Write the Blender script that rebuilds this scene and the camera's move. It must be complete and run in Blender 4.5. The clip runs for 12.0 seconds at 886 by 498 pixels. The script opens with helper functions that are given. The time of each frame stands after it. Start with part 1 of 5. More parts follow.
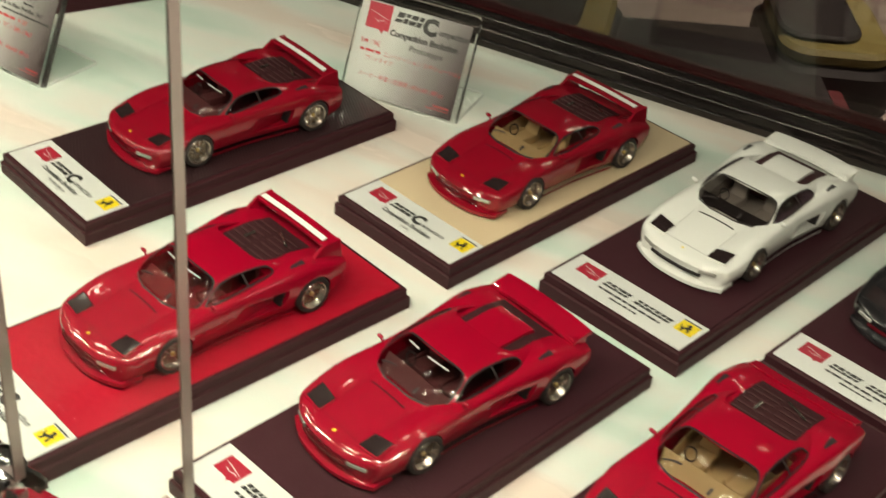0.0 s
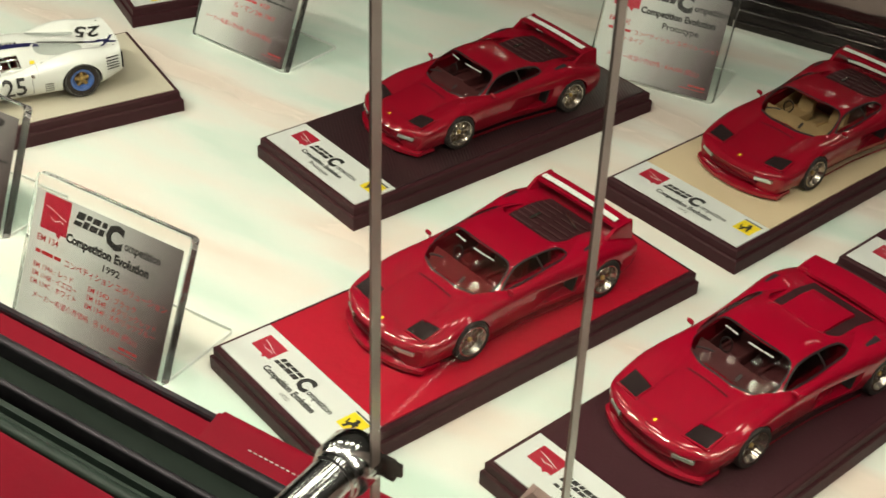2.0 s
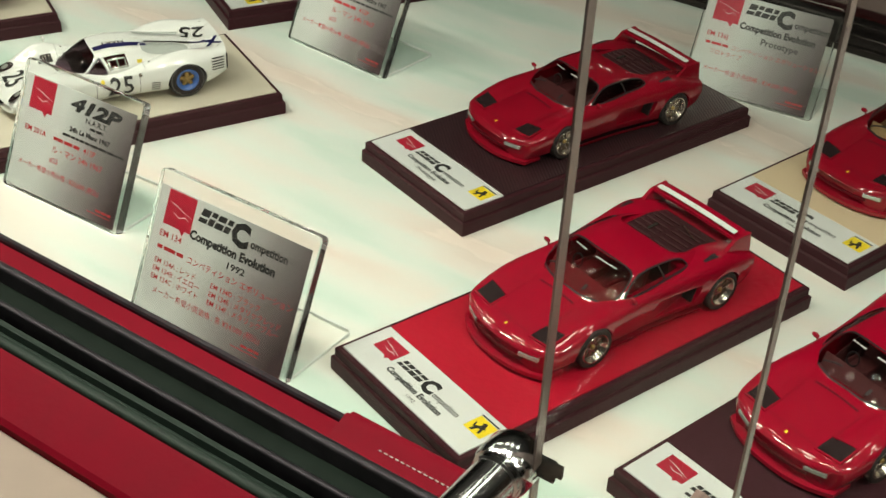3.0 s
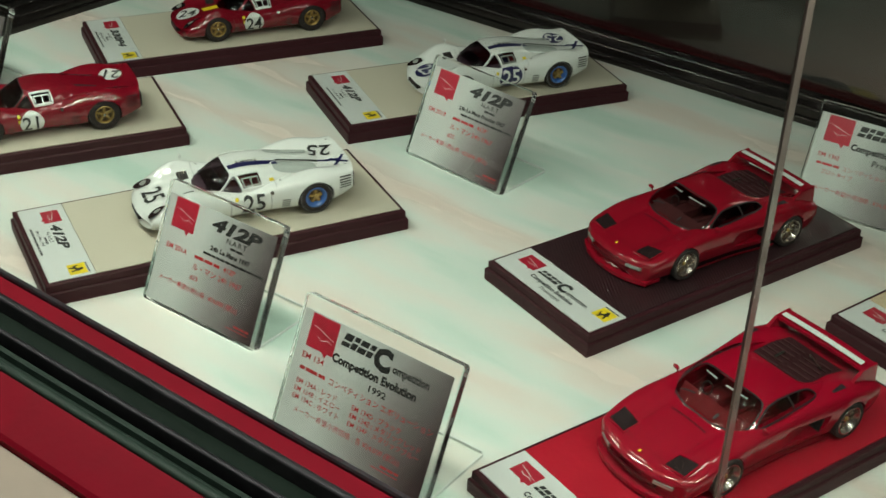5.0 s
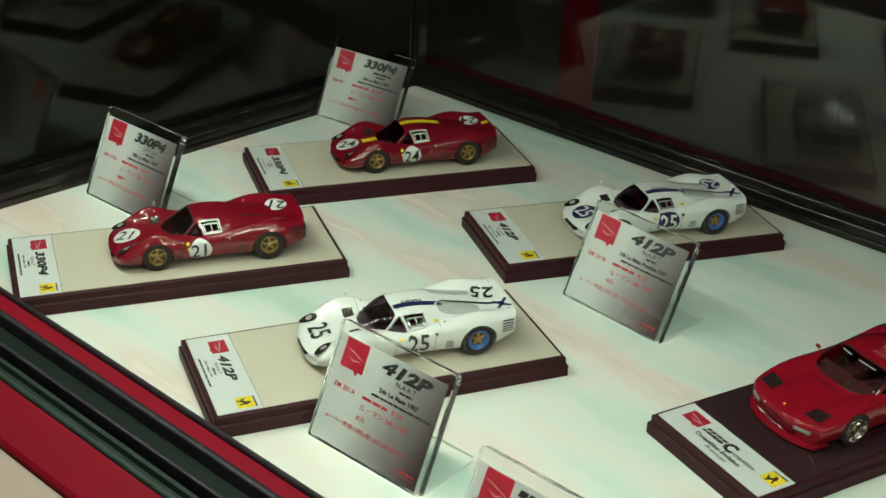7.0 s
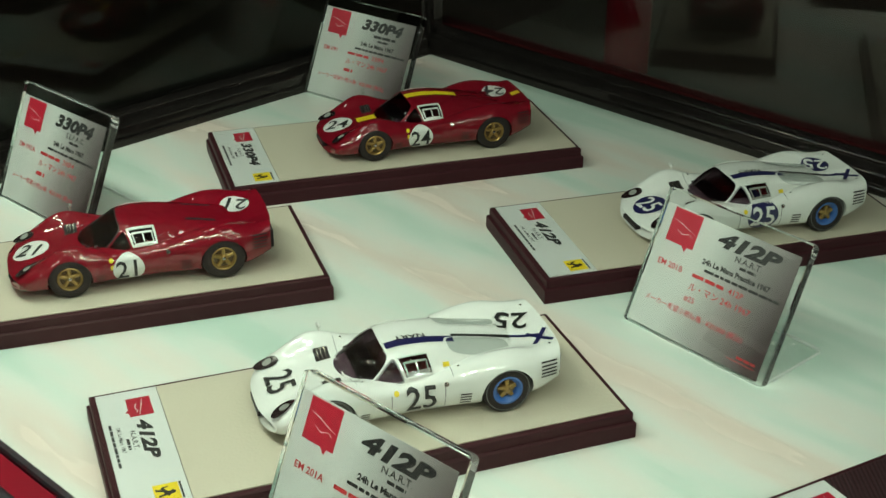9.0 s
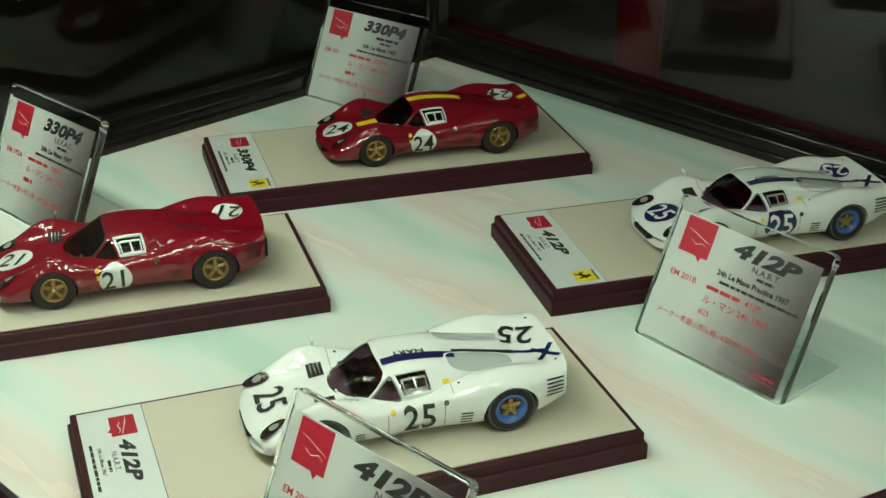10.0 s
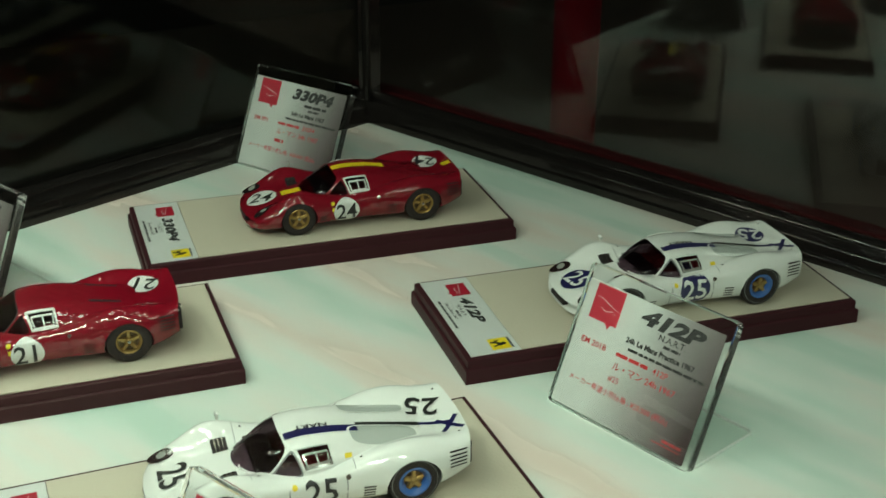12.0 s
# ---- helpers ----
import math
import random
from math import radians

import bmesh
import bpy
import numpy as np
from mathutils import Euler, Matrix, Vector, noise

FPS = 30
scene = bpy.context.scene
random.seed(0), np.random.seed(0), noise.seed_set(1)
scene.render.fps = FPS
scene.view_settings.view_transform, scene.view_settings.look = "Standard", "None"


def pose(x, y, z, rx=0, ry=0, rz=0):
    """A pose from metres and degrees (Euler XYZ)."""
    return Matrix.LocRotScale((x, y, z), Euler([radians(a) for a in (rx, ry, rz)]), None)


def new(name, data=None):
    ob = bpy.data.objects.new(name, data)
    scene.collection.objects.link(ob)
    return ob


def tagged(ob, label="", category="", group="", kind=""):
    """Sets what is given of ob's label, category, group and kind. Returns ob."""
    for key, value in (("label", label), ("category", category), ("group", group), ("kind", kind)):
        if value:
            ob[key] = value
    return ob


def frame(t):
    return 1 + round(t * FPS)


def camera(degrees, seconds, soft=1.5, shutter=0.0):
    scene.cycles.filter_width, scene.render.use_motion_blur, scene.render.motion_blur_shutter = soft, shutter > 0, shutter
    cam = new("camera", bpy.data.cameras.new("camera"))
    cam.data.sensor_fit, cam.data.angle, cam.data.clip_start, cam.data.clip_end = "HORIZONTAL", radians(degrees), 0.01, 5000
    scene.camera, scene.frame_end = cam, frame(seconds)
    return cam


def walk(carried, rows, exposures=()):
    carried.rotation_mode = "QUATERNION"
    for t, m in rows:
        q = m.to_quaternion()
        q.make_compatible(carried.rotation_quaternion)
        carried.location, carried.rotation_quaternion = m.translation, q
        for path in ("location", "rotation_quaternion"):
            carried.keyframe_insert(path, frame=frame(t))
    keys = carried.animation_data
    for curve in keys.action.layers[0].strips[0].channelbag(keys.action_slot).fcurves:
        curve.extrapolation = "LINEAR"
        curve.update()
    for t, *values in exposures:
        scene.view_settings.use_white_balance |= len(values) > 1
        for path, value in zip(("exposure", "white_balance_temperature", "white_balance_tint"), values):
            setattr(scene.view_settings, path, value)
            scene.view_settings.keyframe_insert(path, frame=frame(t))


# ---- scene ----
cam = camera(36.4, 12.0, soft=1.5, shutter=0.3)
ROWS = [
    (0.0, 0.0546, 0.0322, 0.3173, 55.20, -4.80, -37.73),
    (0.5, 0.0427, 0.0556, 0.3164, 56.72, -2.74, -37.32),
    (1.0, 0.0357, 0.0735, 0.3055, 55.26, -2.63, -34.60),
    (1.5, 0.0266, 0.0782, 0.2949, 54.21, -2.03, -34.47),
    (2.0, 0.0151, 0.0803, 0.2934, 55.12, -1.70, -33.74),
    (2.5, -0.0039, 0.0888, 0.2950, 55.73, -2.23, -32.64),
    (3.0, -0.0177, 0.0980, 0.2901, 55.71, -2.76, -32.39),
    (3.2, -0.0205, 0.1011, 0.2904, 55.96, -3.03, -32.07),
    (4.8, -0.0418, 0.1077, 0.3124, 58.79, -2.74, -30.14),
    (5.0, -0.0436, 0.1096, 0.3134, 58.72, -2.13, -29.87),
    (5.5, -0.0475, 0.1133, 0.3168, 58.74, -2.25, -28.30),
    (6.0, -0.0580, 0.1186, 0.3244, 60.75, -3.44, -27.04),
    (6.5, -0.0649, 0.1224, 0.3307, 62.97, -3.33, -25.87),
    (7.0, -0.0673, 0.1303, 0.3298, 62.88, -2.51, -24.96),
    (7.2, -0.0681, 0.1363, 0.3239, 62.92, -1.85, -25.05),
    (8.8, 0.0065, 0.2552, 0.2604, 63.11, -0.58, -23.73),
    (9.0, 0.0140, 0.2720, 0.2515, 62.83, -0.57, -23.86),
    (9.5, 0.0246, 0.2888, 0.2417, 62.97, -0.71, -23.92),
    (10.0, 0.0258, 0.2898, 0.2419, 63.12, -0.38, -23.40),
    (10.5, 0.0226, 0.2923, 0.2413, 63.05, -0.43, -22.80),
    (11.0, 0.0231, 0.2920, 0.2418, 63.22, -0.86, -22.79),
    (11.5, 0.0351, 0.2871, 0.2481, 63.89, -1.41, -23.33),
    (12.0, 0.0452, 0.2812, 0.2488, 65.37, -0.25, -24.76),
]
walk(cam, [(t, pose(x, y, z, rx, ry, rz)) for t, x, y, z, rx, ry, rz in ROWS],
     [(0.0, 0.50, 7650, 23), (1.5, 0.29, 7400, 22), (3.0, 0.03, 7000, 19), (5.0, -0.32, 6500, 9), (7.0, -0.14, 6500, 6), (9.0, -0.13, 6500, 2), (12.0, -0.15, 6500, 0)])

# ---- world and light: a dim exhibition hall, lamps in the roof of the case ----
world = bpy.data.worlds.new("hall_air")
scene.world = world
world.use_nodes = True
world.node_tree.nodes["Background"].inputs["Color"].default_value = (0.9, 0.95, 0.88, 1)
world.node_tree.nodes["Background"].inputs["Strength"].default_value = 0.05

# the case: front sill runs along F_DIR, the far pane and the end pane close it
F_ANG = math.atan2(-1.0, 0.4136)
F_DIR = Vector((math.cos(F_ANG), math.sin(F_ANG), 0))
F_OUT = Vector((F_DIR.y, -F_DIR.x, 0))            # towards the visitor
F_ORG = Vector((0.2936, 0.0, 0.0))                # on the inner edge of the sill
SILL = Matrix(((F_DIR.x, -F_OUT.x, 0, F_ORG.x), (F_DIR.y, -F_OUT.y, 0, F_ORG.y), (0, 0, 1, 0), (0, 0, 0, 1)))  # y runs into the case


def area(name, m, sx, sy, watts, colour):
    lamp = bpy.data.lights.new(name, "AREA")
    lamp.shape, lamp.size, lamp.size_y, lamp.energy, lamp.color = "RECTANGLE", sx, sy, watts, colour
    ob = new(name, lamp)
    ob.matrix_world = m
    return ob


ROOF_Z = 0.318
SPOTS = []
for y0, watts, count, gap in ((-0.008, 0.092, 20, 0.051), (0.11, 0.012, 12, 0.082)):
    for k in range(count):
        p = SILL @ Vector((-0.93 + gap * k + 0.013 * math.sin(2.3 * k), y0 + 0.014 * math.sin(1.7 * k + 0.6), ROOF_Z - 0.022))
        SPOTS.append(p)
        tint = ((0.80, 1.0, 0.82), (0.94, 1.0, 0.82), (1.0, 0.95, 0.82), (0.82, 1.0, 0.84))[k % 4]
        area("spot_light", Matrix.Translation(p) @ Matrix.Rotation(F_ANG, 4, "Z"), 0.021, 0.021, watts * (1.4 if 1 < k < 5 and y0 < 0 else 1.0), tint)

# unseen ceiling panels, added to brighten the chrome and the hall floor
FILL_PANELS = [(2.6, 1.1), (3.4, -1.2), (-1.5, -1.0)]
for x, y in FILL_PANELS:
    area("hall_fill_light", pose(x, y, 2.26), 0.6, 0.6, 4.0 if x < 0 else 13.0, (1.0, 0.94, 0.86)).data.spread = radians(48)

# ---- materials ----


def material(name, colour, rough=0.5, metal=0.0, var=0.12, scale=60.0, bump=0.0, bscale=400.0, coat=0.0, spec=0.5):
    m = bpy.data.materials.new(name)
    m.use_nodes = True
    nt = m.node_tree
    b = nt.nodes["Principled BSDF"]
    b.inputs["Roughness"].default_value = rough
    b.inputs["Metallic"].default_value = metal
    b.inputs["Coat Weight"].default_value = coat
    b.inputs["Coat Roughness"].default_value = 0.05
    b.inputs["Coat IOR"].default_value = 1.55
    b.inputs["Specular IOR Level"].default_value = spec
    co = nt.nodes.new("ShaderNodeTexCoord")
    n = nt.nodes.new("ShaderNodeTexNoise")
    n.inputs["Scale"].default_value, n.inputs["Detail"].default_value = scale, 6
    nt.links.new(co.outputs["Object"], n.inputs["Vector"])
    ramp = nt.nodes.new("ShaderNodeMix")
    ramp.data_type = "RGBA"
    ramp.inputs["A"].default_value = (*[c * (1 - var) for c in colour], 1)
    ramp.inputs["B"].default_value = (*[min(1, c * (1 + var)) for c in colour], 1)
    nt.links.new(n.outputs["Fac"], ramp.inputs["Factor"])
    nt.links.new(ramp.outputs["Result"], b.inputs["Base Color"])
    # uneven gloss
    mr = nt.nodes.new("ShaderNodeMapRange")
    mr.inputs["To Min"].default_value, mr.inputs["To Max"].default_value = max(0.02, rough * 0.8), min(1, rough * 1.2)
    nt.links.new(n.outputs["Fac"], mr.inputs["Value"])
    nt.links.new(mr.outputs["Result"], b.inputs["Roughness"])
    if bump:
        n2 = nt.nodes.new("ShaderNodeTexNoise")
        n2.inputs["Scale"].default_value, n2.inputs["Detail"].default_value = bscale, 0.4 if coat else 4
        nt.links.new(co.outputs["Object"], n2.inputs["Vector"])
        bp = nt.nodes.new("ShaderNodeBump")
        bp.inputs["Strength"].default_value, bp.inputs["Distance"].default_value = bump, 0.0004
        nt.links.new(n2.outputs["Fac"], bp.inputs["Height"])
        nt.links.new(bp.outputs["Normal"], b.inputs["Normal"])
        if coat:
            nt.links.new(bp.outputs["Normal"], b.inputs["Coat Normal"])
    return m


def glass(name, tint, shine=0.04, rough=0.0, edge_shine=0.6):
    m = bpy.data.materials.new(name)
    m.use_nodes = True
    nt = m.node_tree
    nt.nodes.remove(nt.nodes["Principled BSDF"])
    tr, gl, mix, lw, pw, mr = (nt.nodes.new(k) for k in ("ShaderNodeBsdfTransparent", "ShaderNodeBsdfGlossy", "ShaderNodeMixShader", "ShaderNodeLayerWeight", "ShaderNodeMath", "ShaderNodeMapRange"))
    tr.inputs["Color"].default_value = (*tint, 1)
    gl.inputs["Roughness"].default_value = rough
    pw.operation, pw.inputs[1].default_value = "POWER", 4.0
    mr.inputs["To Min"].default_value, mr.inputs["To Max"].default_value = shine, edge_shine
    nt.links.new(lw.outputs["Facing"], pw.inputs[0])
    nt.links.new(pw.outputs["Value"], mr.inputs["Value"])
    nt.links.new(mr.outputs["Result"], mix.inputs["Fac"])
    nt.links.new(tr.outputs["BSDF"], mix.inputs[1])
    nt.links.new(gl.outputs["BSDF"], mix.inputs[2])
    nt.links.new(mix.outputs["Shader"], nt.nodes["Material Output"].inputs["Surface"])
    return m


def glow(name, colour, strength):
    m = bpy.data.materials.new(name)
    m.use_nodes = True
    b = m.node_tree.nodes["Principled BSDF"]
    b.inputs["Emission Color"].default_value, b.inputs["Emission Strength"].default_value = (*colour, 1), strength
    return m


RED = material("red_paint", (0.325, 0.002, 0.018), 0.5, coat=1.0, var=0.06, spec=0.06, bump=0.16, bscale=260)
RED_MID = material("mid_red_paint", (0.26, 0.003, 0.014), 0.55, coat=1.0, var=0.06, spec=0.06, bump=0.16, bscale=260)
DRED = material("dark_red_paint", (0.18, 0.004, 0.013), 0.55, coat=1.0, var=0.08, spec=0.06, bump=0.85, bscale=320)
RED_DEEP = material("deep_red_paint", (0.20, 0.003, 0.013), 0.55, coat=1.0, var=0.06, spec=0.06, bump=0.85, bscale=320)
WHITE = material("white_paint", (0.78, 0.79, 0.76), 0.45, coat=1.0, var=0.03, spec=0.2, bump=0.08, bscale=240)
BLACK = material("black_paint", (0.012, 0.012, 0.014), 0.25, coat=1.0)
FROSTED = material("frosted_cover", (0.44, 0.47, 0.44), 0.22, var=0.05, coat=0.6)
RUBBER = material("tyre_rubber", (0.030, 0.024, 0.023), 0.7, bump=0.2, spec=0.2)
GOLD = material("gold_metal", (0.40, 0.26, 0.09), 0.42, 0.8)
DARKRIM = material("dark_rim_metal", (0.13, 0.085, 0.045), 0.4, 0.7)
SILVER = material("bright_alloy", (0.42, 0.37, 0.33), 0.25, 0.95)
BLUE = material("blue_band", (0.04, 0.125, 0.40), 0.35, coat=0.4)
TRIM = material("black_trim", (0.021, 0.017, 0.018), 0.5, spec=0.2)
LAMP_COVER = material("smoked_lamp_cover", (0.022, 0.013, 0.014), 0.2, coat=0.25)
LAMP_GLASS = material("lamp_glass", (0.55, 0.56, 0.52), 0.12, 0.5)
TAN = material("tan_interior", (0.55, 0.40, 0.20), 0.6, bump=0.3)
DARKSEAT = material("dark_interior", (0.12, 0.032, 0.036), 0.6, bump=0.3)
GREYSEAT = material("grey_interior", (0.30, 0.28, 0.26), 0.6, bump=0.3)
COVER = material("dark_engine_mesh", (0.035, 0.010, 0.012), 0.6, spec=0.15)
SLAT = material("dark_red_slat", (0.05, 0.018, 0.020), 0.45, spec=0.3)
SEAM_RED = material("dark_red_seam", (0.10, 0.004, 0.009), 0.6, spec=0.1)
REDSEAT = material("red_interior", (0.26, 0.012, 0.02), 0.6, bump=0.3)
SCREEN = glass("car_window", (0.70, 0.66, 0.65), 0.008, 0.0, 0.30)
SCREEN_DARK = glass("tinted_car_window", (0.32, 0.25, 0.29), 0.018, 0.0, 0.40)
PLINTH = material("lacquered_dark_wood", (0.044, 0.0125, 0.0165), 0.45, var=0.2, scale=25, bump=0.05, spec=0.10)
BEIGE = material("beige_leather", (0.55, 0.50, 0.40), 0.62, var=0.06, bump=0.5, bscale=900)
CREAM = material("cream_leather", (0.60, 0.47, 0.31), 0.62, var=0.06, bump=0.5, bscale=900)
REDHIDE = material("red_leather", (0.42, 0.006, 0.022), 0.42, var=0.14, bump=1.0, bscale=330, spec=0.3)
DARKHIDE = material("dark_brown_leather", (0.042, 0.0115, 0.0165), 0.6, var=0.15, bump=0.4, bscale=900, spec=0.12)
PLATE = material("silver_white_plate", (0.68, 0.70, 0.68), 0.42, 0.15, var=0.04)
INK = material("black_ink", (0.012, 0.012, 0.012), 0.5)
REDINK = material("red_ink", (0.42, 0.02, 0.025), 0.5)
GREYINK = material("grey_ink", (0.22, 0.22, 0.22), 0.5)
FLAG = material("red_mark", (0.38, 0.008, 0.028), 0.45)
YELLOW_BAND = material("dull_yellow_band", (0.15, 0.115, 0.028), 0.6)
YELLOW = material("yellow_enamel", (0.80, 0.60, 0.02), 0.4)
NAVY = material("navy_stripe", (0.012, 0.012, 0.075), 0.35, coat=0.6)
SCREENINK = material("grey_white_decal", (0.50, 0.46, 0.45), 0.5)
PAPERW = material("white_decal", (0.75, 0.76, 0.73), 0.35, coat=0.5)
ACRYL = glass("clear_acrylic", (0.985, 0.99, 0.985), 0.02)


def clear_block(name, colour):
    m = bpy.data.materials.new(name)
    m.use_nodes = True
    b = m.node_tree.nodes["Principled BSDF"]
    b.inputs["Base Color"].default_value = (*colour, 1)
    b.inputs["Transmission Weight"].default_value, b.inputs["IOR"].default_value, b.inputs["Roughness"].default_value = 1.0, 1.49, 0.015
    return m


BLOCK = clear_block("thick_acrylic", (0.975, 0.99, 0.98))
# opaque pale colour in place of the white deck refracted in the edge
ACRYL_EDGE = material("acrylic_edge", (0.72, 0.76, 0.73), 0.15)
PANE = glass("case_glass", (0.985, 0.99, 0.985), 0.010, 0.0, 0.08)
PANE_FAR = glass("dark_backed_glass", (0.66, 0.67, 0.65), 0.055)
PANE_END = glass("dark_end_glass", (0.52, 0.55, 0.51), 0.033)
PANE_EDGE = material("glass_edge", (0.36, 0.29, 0.27), 0.2, 0.5, var=0.4, scale=26)
CHROME = material("chrome", (0.62, 0.62, 0.62), 0.14, 1.0)
RAIL = material("black_aluminium", (0.020, 0.022, 0.021), 0.22, 0.25, var=0.25, scale=90, coat=0.4)
RAIL_DARK = material("dark_frame", (0.055, 0.047, 0.045), 0.12, 0.8, var=0.4, scale=70, bump=0.10, bscale=300)
REDCLOTH = material("red_panel", (0.235, 0.003, 0.015), 0.6, var=0.14, bump=0.3, bscale=260, spec=0.1)
LEDGE = material("beige_laminate", (0.41, 0.31, 0.26), 0.55, var=0.08)
CLEAR_PLASTIC = material("clear_plastic_stop", (0.30, 0.20, 0.18), 0.3, var=0.25, scale=90)
HALL_WARM = material("brown_hall_wall", (0.21, 0.15, 0.13), 0.7, var=0.3, scale=3)
TRACK = material("matte_track", (0.021, 0.035, 0.028), 0.5, var=0.5, scale=150, bump=0.4, spec=0.25)
TRACK_DARK = material("dark_track", (0.010, 0.017, 0.013), 0.42, var=0.4, scale=120, bump=0.2, spec=0.15)
RIB = material("dark_bright_rib", (0.040, 0.034, 0.042), 0.5, 0.6, var=0.6, scale=140, bump=0.5, bscale=300)
HALL_PALE = material("grey_hall_wall", (0.30, 0.29, 0.28), 0.7, var=0.2, scale=2)
HALL = material("dark_hall_wall", (0.05, 0.047, 0.047), 0.7, var=0.3, scale=2)
CARPET = material("hall_carpet", (0.21, 0.165, 0.145), 0.9, var=0.25, scale=8, bump=0.6)
MAROON = material("maroon_panel", (0.10, 0.012, 0.016), 0.5, var=0.2, scale=4)
LENS_GLOW = glow("lit_lens", (0.91, 1.0, 0.85), 8.0)


def deck_material():
    m = material("white_acrylic_deck", (0.80, 0.815, 0.78), 0.22, var=0.02, scale=12)
    nt = m.node_tree
    b = nt.nodes["Principled BSDF"]
    b.inputs["Specular IOR Level"].default_value = 0.45
    co, mp, n, mr = (nt.nodes.new(k) for k in ("ShaderNodeTexCoord", "ShaderNodeMapping", "ShaderNodeTexNoise", "ShaderNodeMapRange"))
    first = nt.nodes.new("ShaderNodeMapping")
    first.inputs["Rotation"].default_value = (0, 0, radians(67.5))
    mp.inputs["Scale"].default_value = (0.8, 3.6, 1.0)
    n.inputs["Scale"].default_value, n.inputs["Detail"].default_value = 7, 4
    nt.links.new(co.outputs["Object"], first.inputs["Vector"])
    nt.links.new(first.outputs["Vector"], mp.inputs["Vector"])
    nt.links.new(mp.outputs["Vector"], n.inputs["Vector"])
    nt.links.new(n.outputs["Fac"], mr.inputs["Value"])
    mr.inputs["To Min"].default_value, mr.inputs["To Max"].default_value = 0.16, 0.34
    nt.links.new(mr.outputs["Result"], b.inputs["Roughness"])
    # faint pinkish and greenish reflections in the gloss, put into the colour as streaks
    cr = nt.nodes.new("ShaderNodeValToRGB")
    e = cr.color_ramp.elements
    e[0].position, e[0].color = 0.36, (0.53, 0.70, 0.615, 1)
    e[1].position, e[1].color = 0.66, (0.76, 0.615, 0.54, 1)
    mid = e.new(0.50)
    mid.color = (0.81, 0.835, 0.785, 1)
    cr.color_ramp.interpolation = "B_SPLINE"
    nt.links.new(n.outputs["Fac"], cr.inputs["Fac"])
    nt.links.new(cr.outputs["Color"], b.inputs["Base Color"])
    return m


def carbon_material():
    m = material("carbon_weave", (0.03, 0.013, 0.015), 0.35, coat=0.3)
    nt = m.node_tree
    b = nt.nodes["Principled BSDF"]
    co, w, bp, mp = (nt.nodes.new(k) for k in ("ShaderNodeTexCoord", "ShaderNodeTexWave", "ShaderNodeBump", "ShaderNodeMapping"))
    mp.inputs["Rotation"].default_value = (0, 0, radians(28))
    w.inputs["Scale"].default_value = 230
    nt.links.new(co.outputs["Object"], mp.inputs["Vector"])
    nt.links.new(mp.outputs["Vector"], w.inputs["Vector"])
    bp.inputs["Strength"].default_value, bp.inputs["Distance"].default_value = 0.35, 0.0004
    nt.links.new(w.outputs["Fac"], bp.inputs["Height"])
    nt.links.new(bp.outputs["Normal"], b.inputs["Normal"])
    ramp = nt.nodes.new("ShaderNodeMix")
    ramp.data_type = "RGBA"
    ramp.inputs["A"].default_value = (0.018, 0.008, 0.010, 1)
    ramp.inputs["B"].default_value = (0.042, 0.017, 0.020, 1)
    nt.links.new(w.outputs["Fac"], ramp.inputs["Factor"])
    nt.links.new(ramp.outputs["Result"], b.inputs["Base Color"])
    return m


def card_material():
    # a silver card: pale at the left, running to dark towards the lower right
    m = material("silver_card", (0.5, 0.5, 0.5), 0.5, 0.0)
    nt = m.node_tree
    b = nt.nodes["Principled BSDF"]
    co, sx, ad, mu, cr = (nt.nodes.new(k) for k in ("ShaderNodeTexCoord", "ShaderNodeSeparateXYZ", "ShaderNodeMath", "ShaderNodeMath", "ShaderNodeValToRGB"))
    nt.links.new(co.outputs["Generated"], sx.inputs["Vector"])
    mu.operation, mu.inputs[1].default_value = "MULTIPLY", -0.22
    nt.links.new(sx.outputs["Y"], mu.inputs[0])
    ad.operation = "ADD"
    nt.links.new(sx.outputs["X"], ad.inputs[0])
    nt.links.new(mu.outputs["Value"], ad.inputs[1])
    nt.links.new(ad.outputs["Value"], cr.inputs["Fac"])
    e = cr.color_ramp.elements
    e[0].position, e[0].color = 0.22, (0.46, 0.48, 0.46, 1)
    # the dark maroon end holds a reflection, put into the colour
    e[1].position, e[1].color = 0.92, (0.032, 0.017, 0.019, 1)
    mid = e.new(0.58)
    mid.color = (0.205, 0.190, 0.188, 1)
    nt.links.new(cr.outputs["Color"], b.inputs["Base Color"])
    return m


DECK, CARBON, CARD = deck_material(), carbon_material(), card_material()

# ---- mesh helpers ----
MM = 0.001


def mesh_of(name, verts, faces, mat, smooth=False, sharp=35):
    me = bpy.data.meshes.new(name)
    me.from_pydata([tuple(v) for v in verts], [], [tuple(f) for f in faces])
    me.materials.append(mat)
    if smooth:
        me.shade_smooth()
        me.set_sharp_from_angle(angle=radians(sharp))
    me.update()
    return me


def part(name, geo, mat, parent, label="", smooth=False, m=None):
    """One mesh object under a thing or a part; geo is (verts, faces) or a mesh."""
    me = geo if isinstance(geo, bpy.types.Mesh) else mesh_of(name, geo[0], geo[1], mat, smooth)
    ob = new(name, me)
    ob.parent = parent
    if m is not None:
        ob.matrix_basis = m
    if label:
        tagged(ob, label)
    return ob


def thing(name, m, label, category, group="", kind=""):
    ob = new(name)
    ob.empty_display_size = 0.01
    ob.matrix_basis = m
    return tagged(ob, label, category, group, kind)


def join(*geos):
    verts, faces = [], []
    for v, f in geos:
        k = len(verts)
        verts += list(v)
        faces += [tuple(i + k for i in q) for q in f]
    return verts, faces


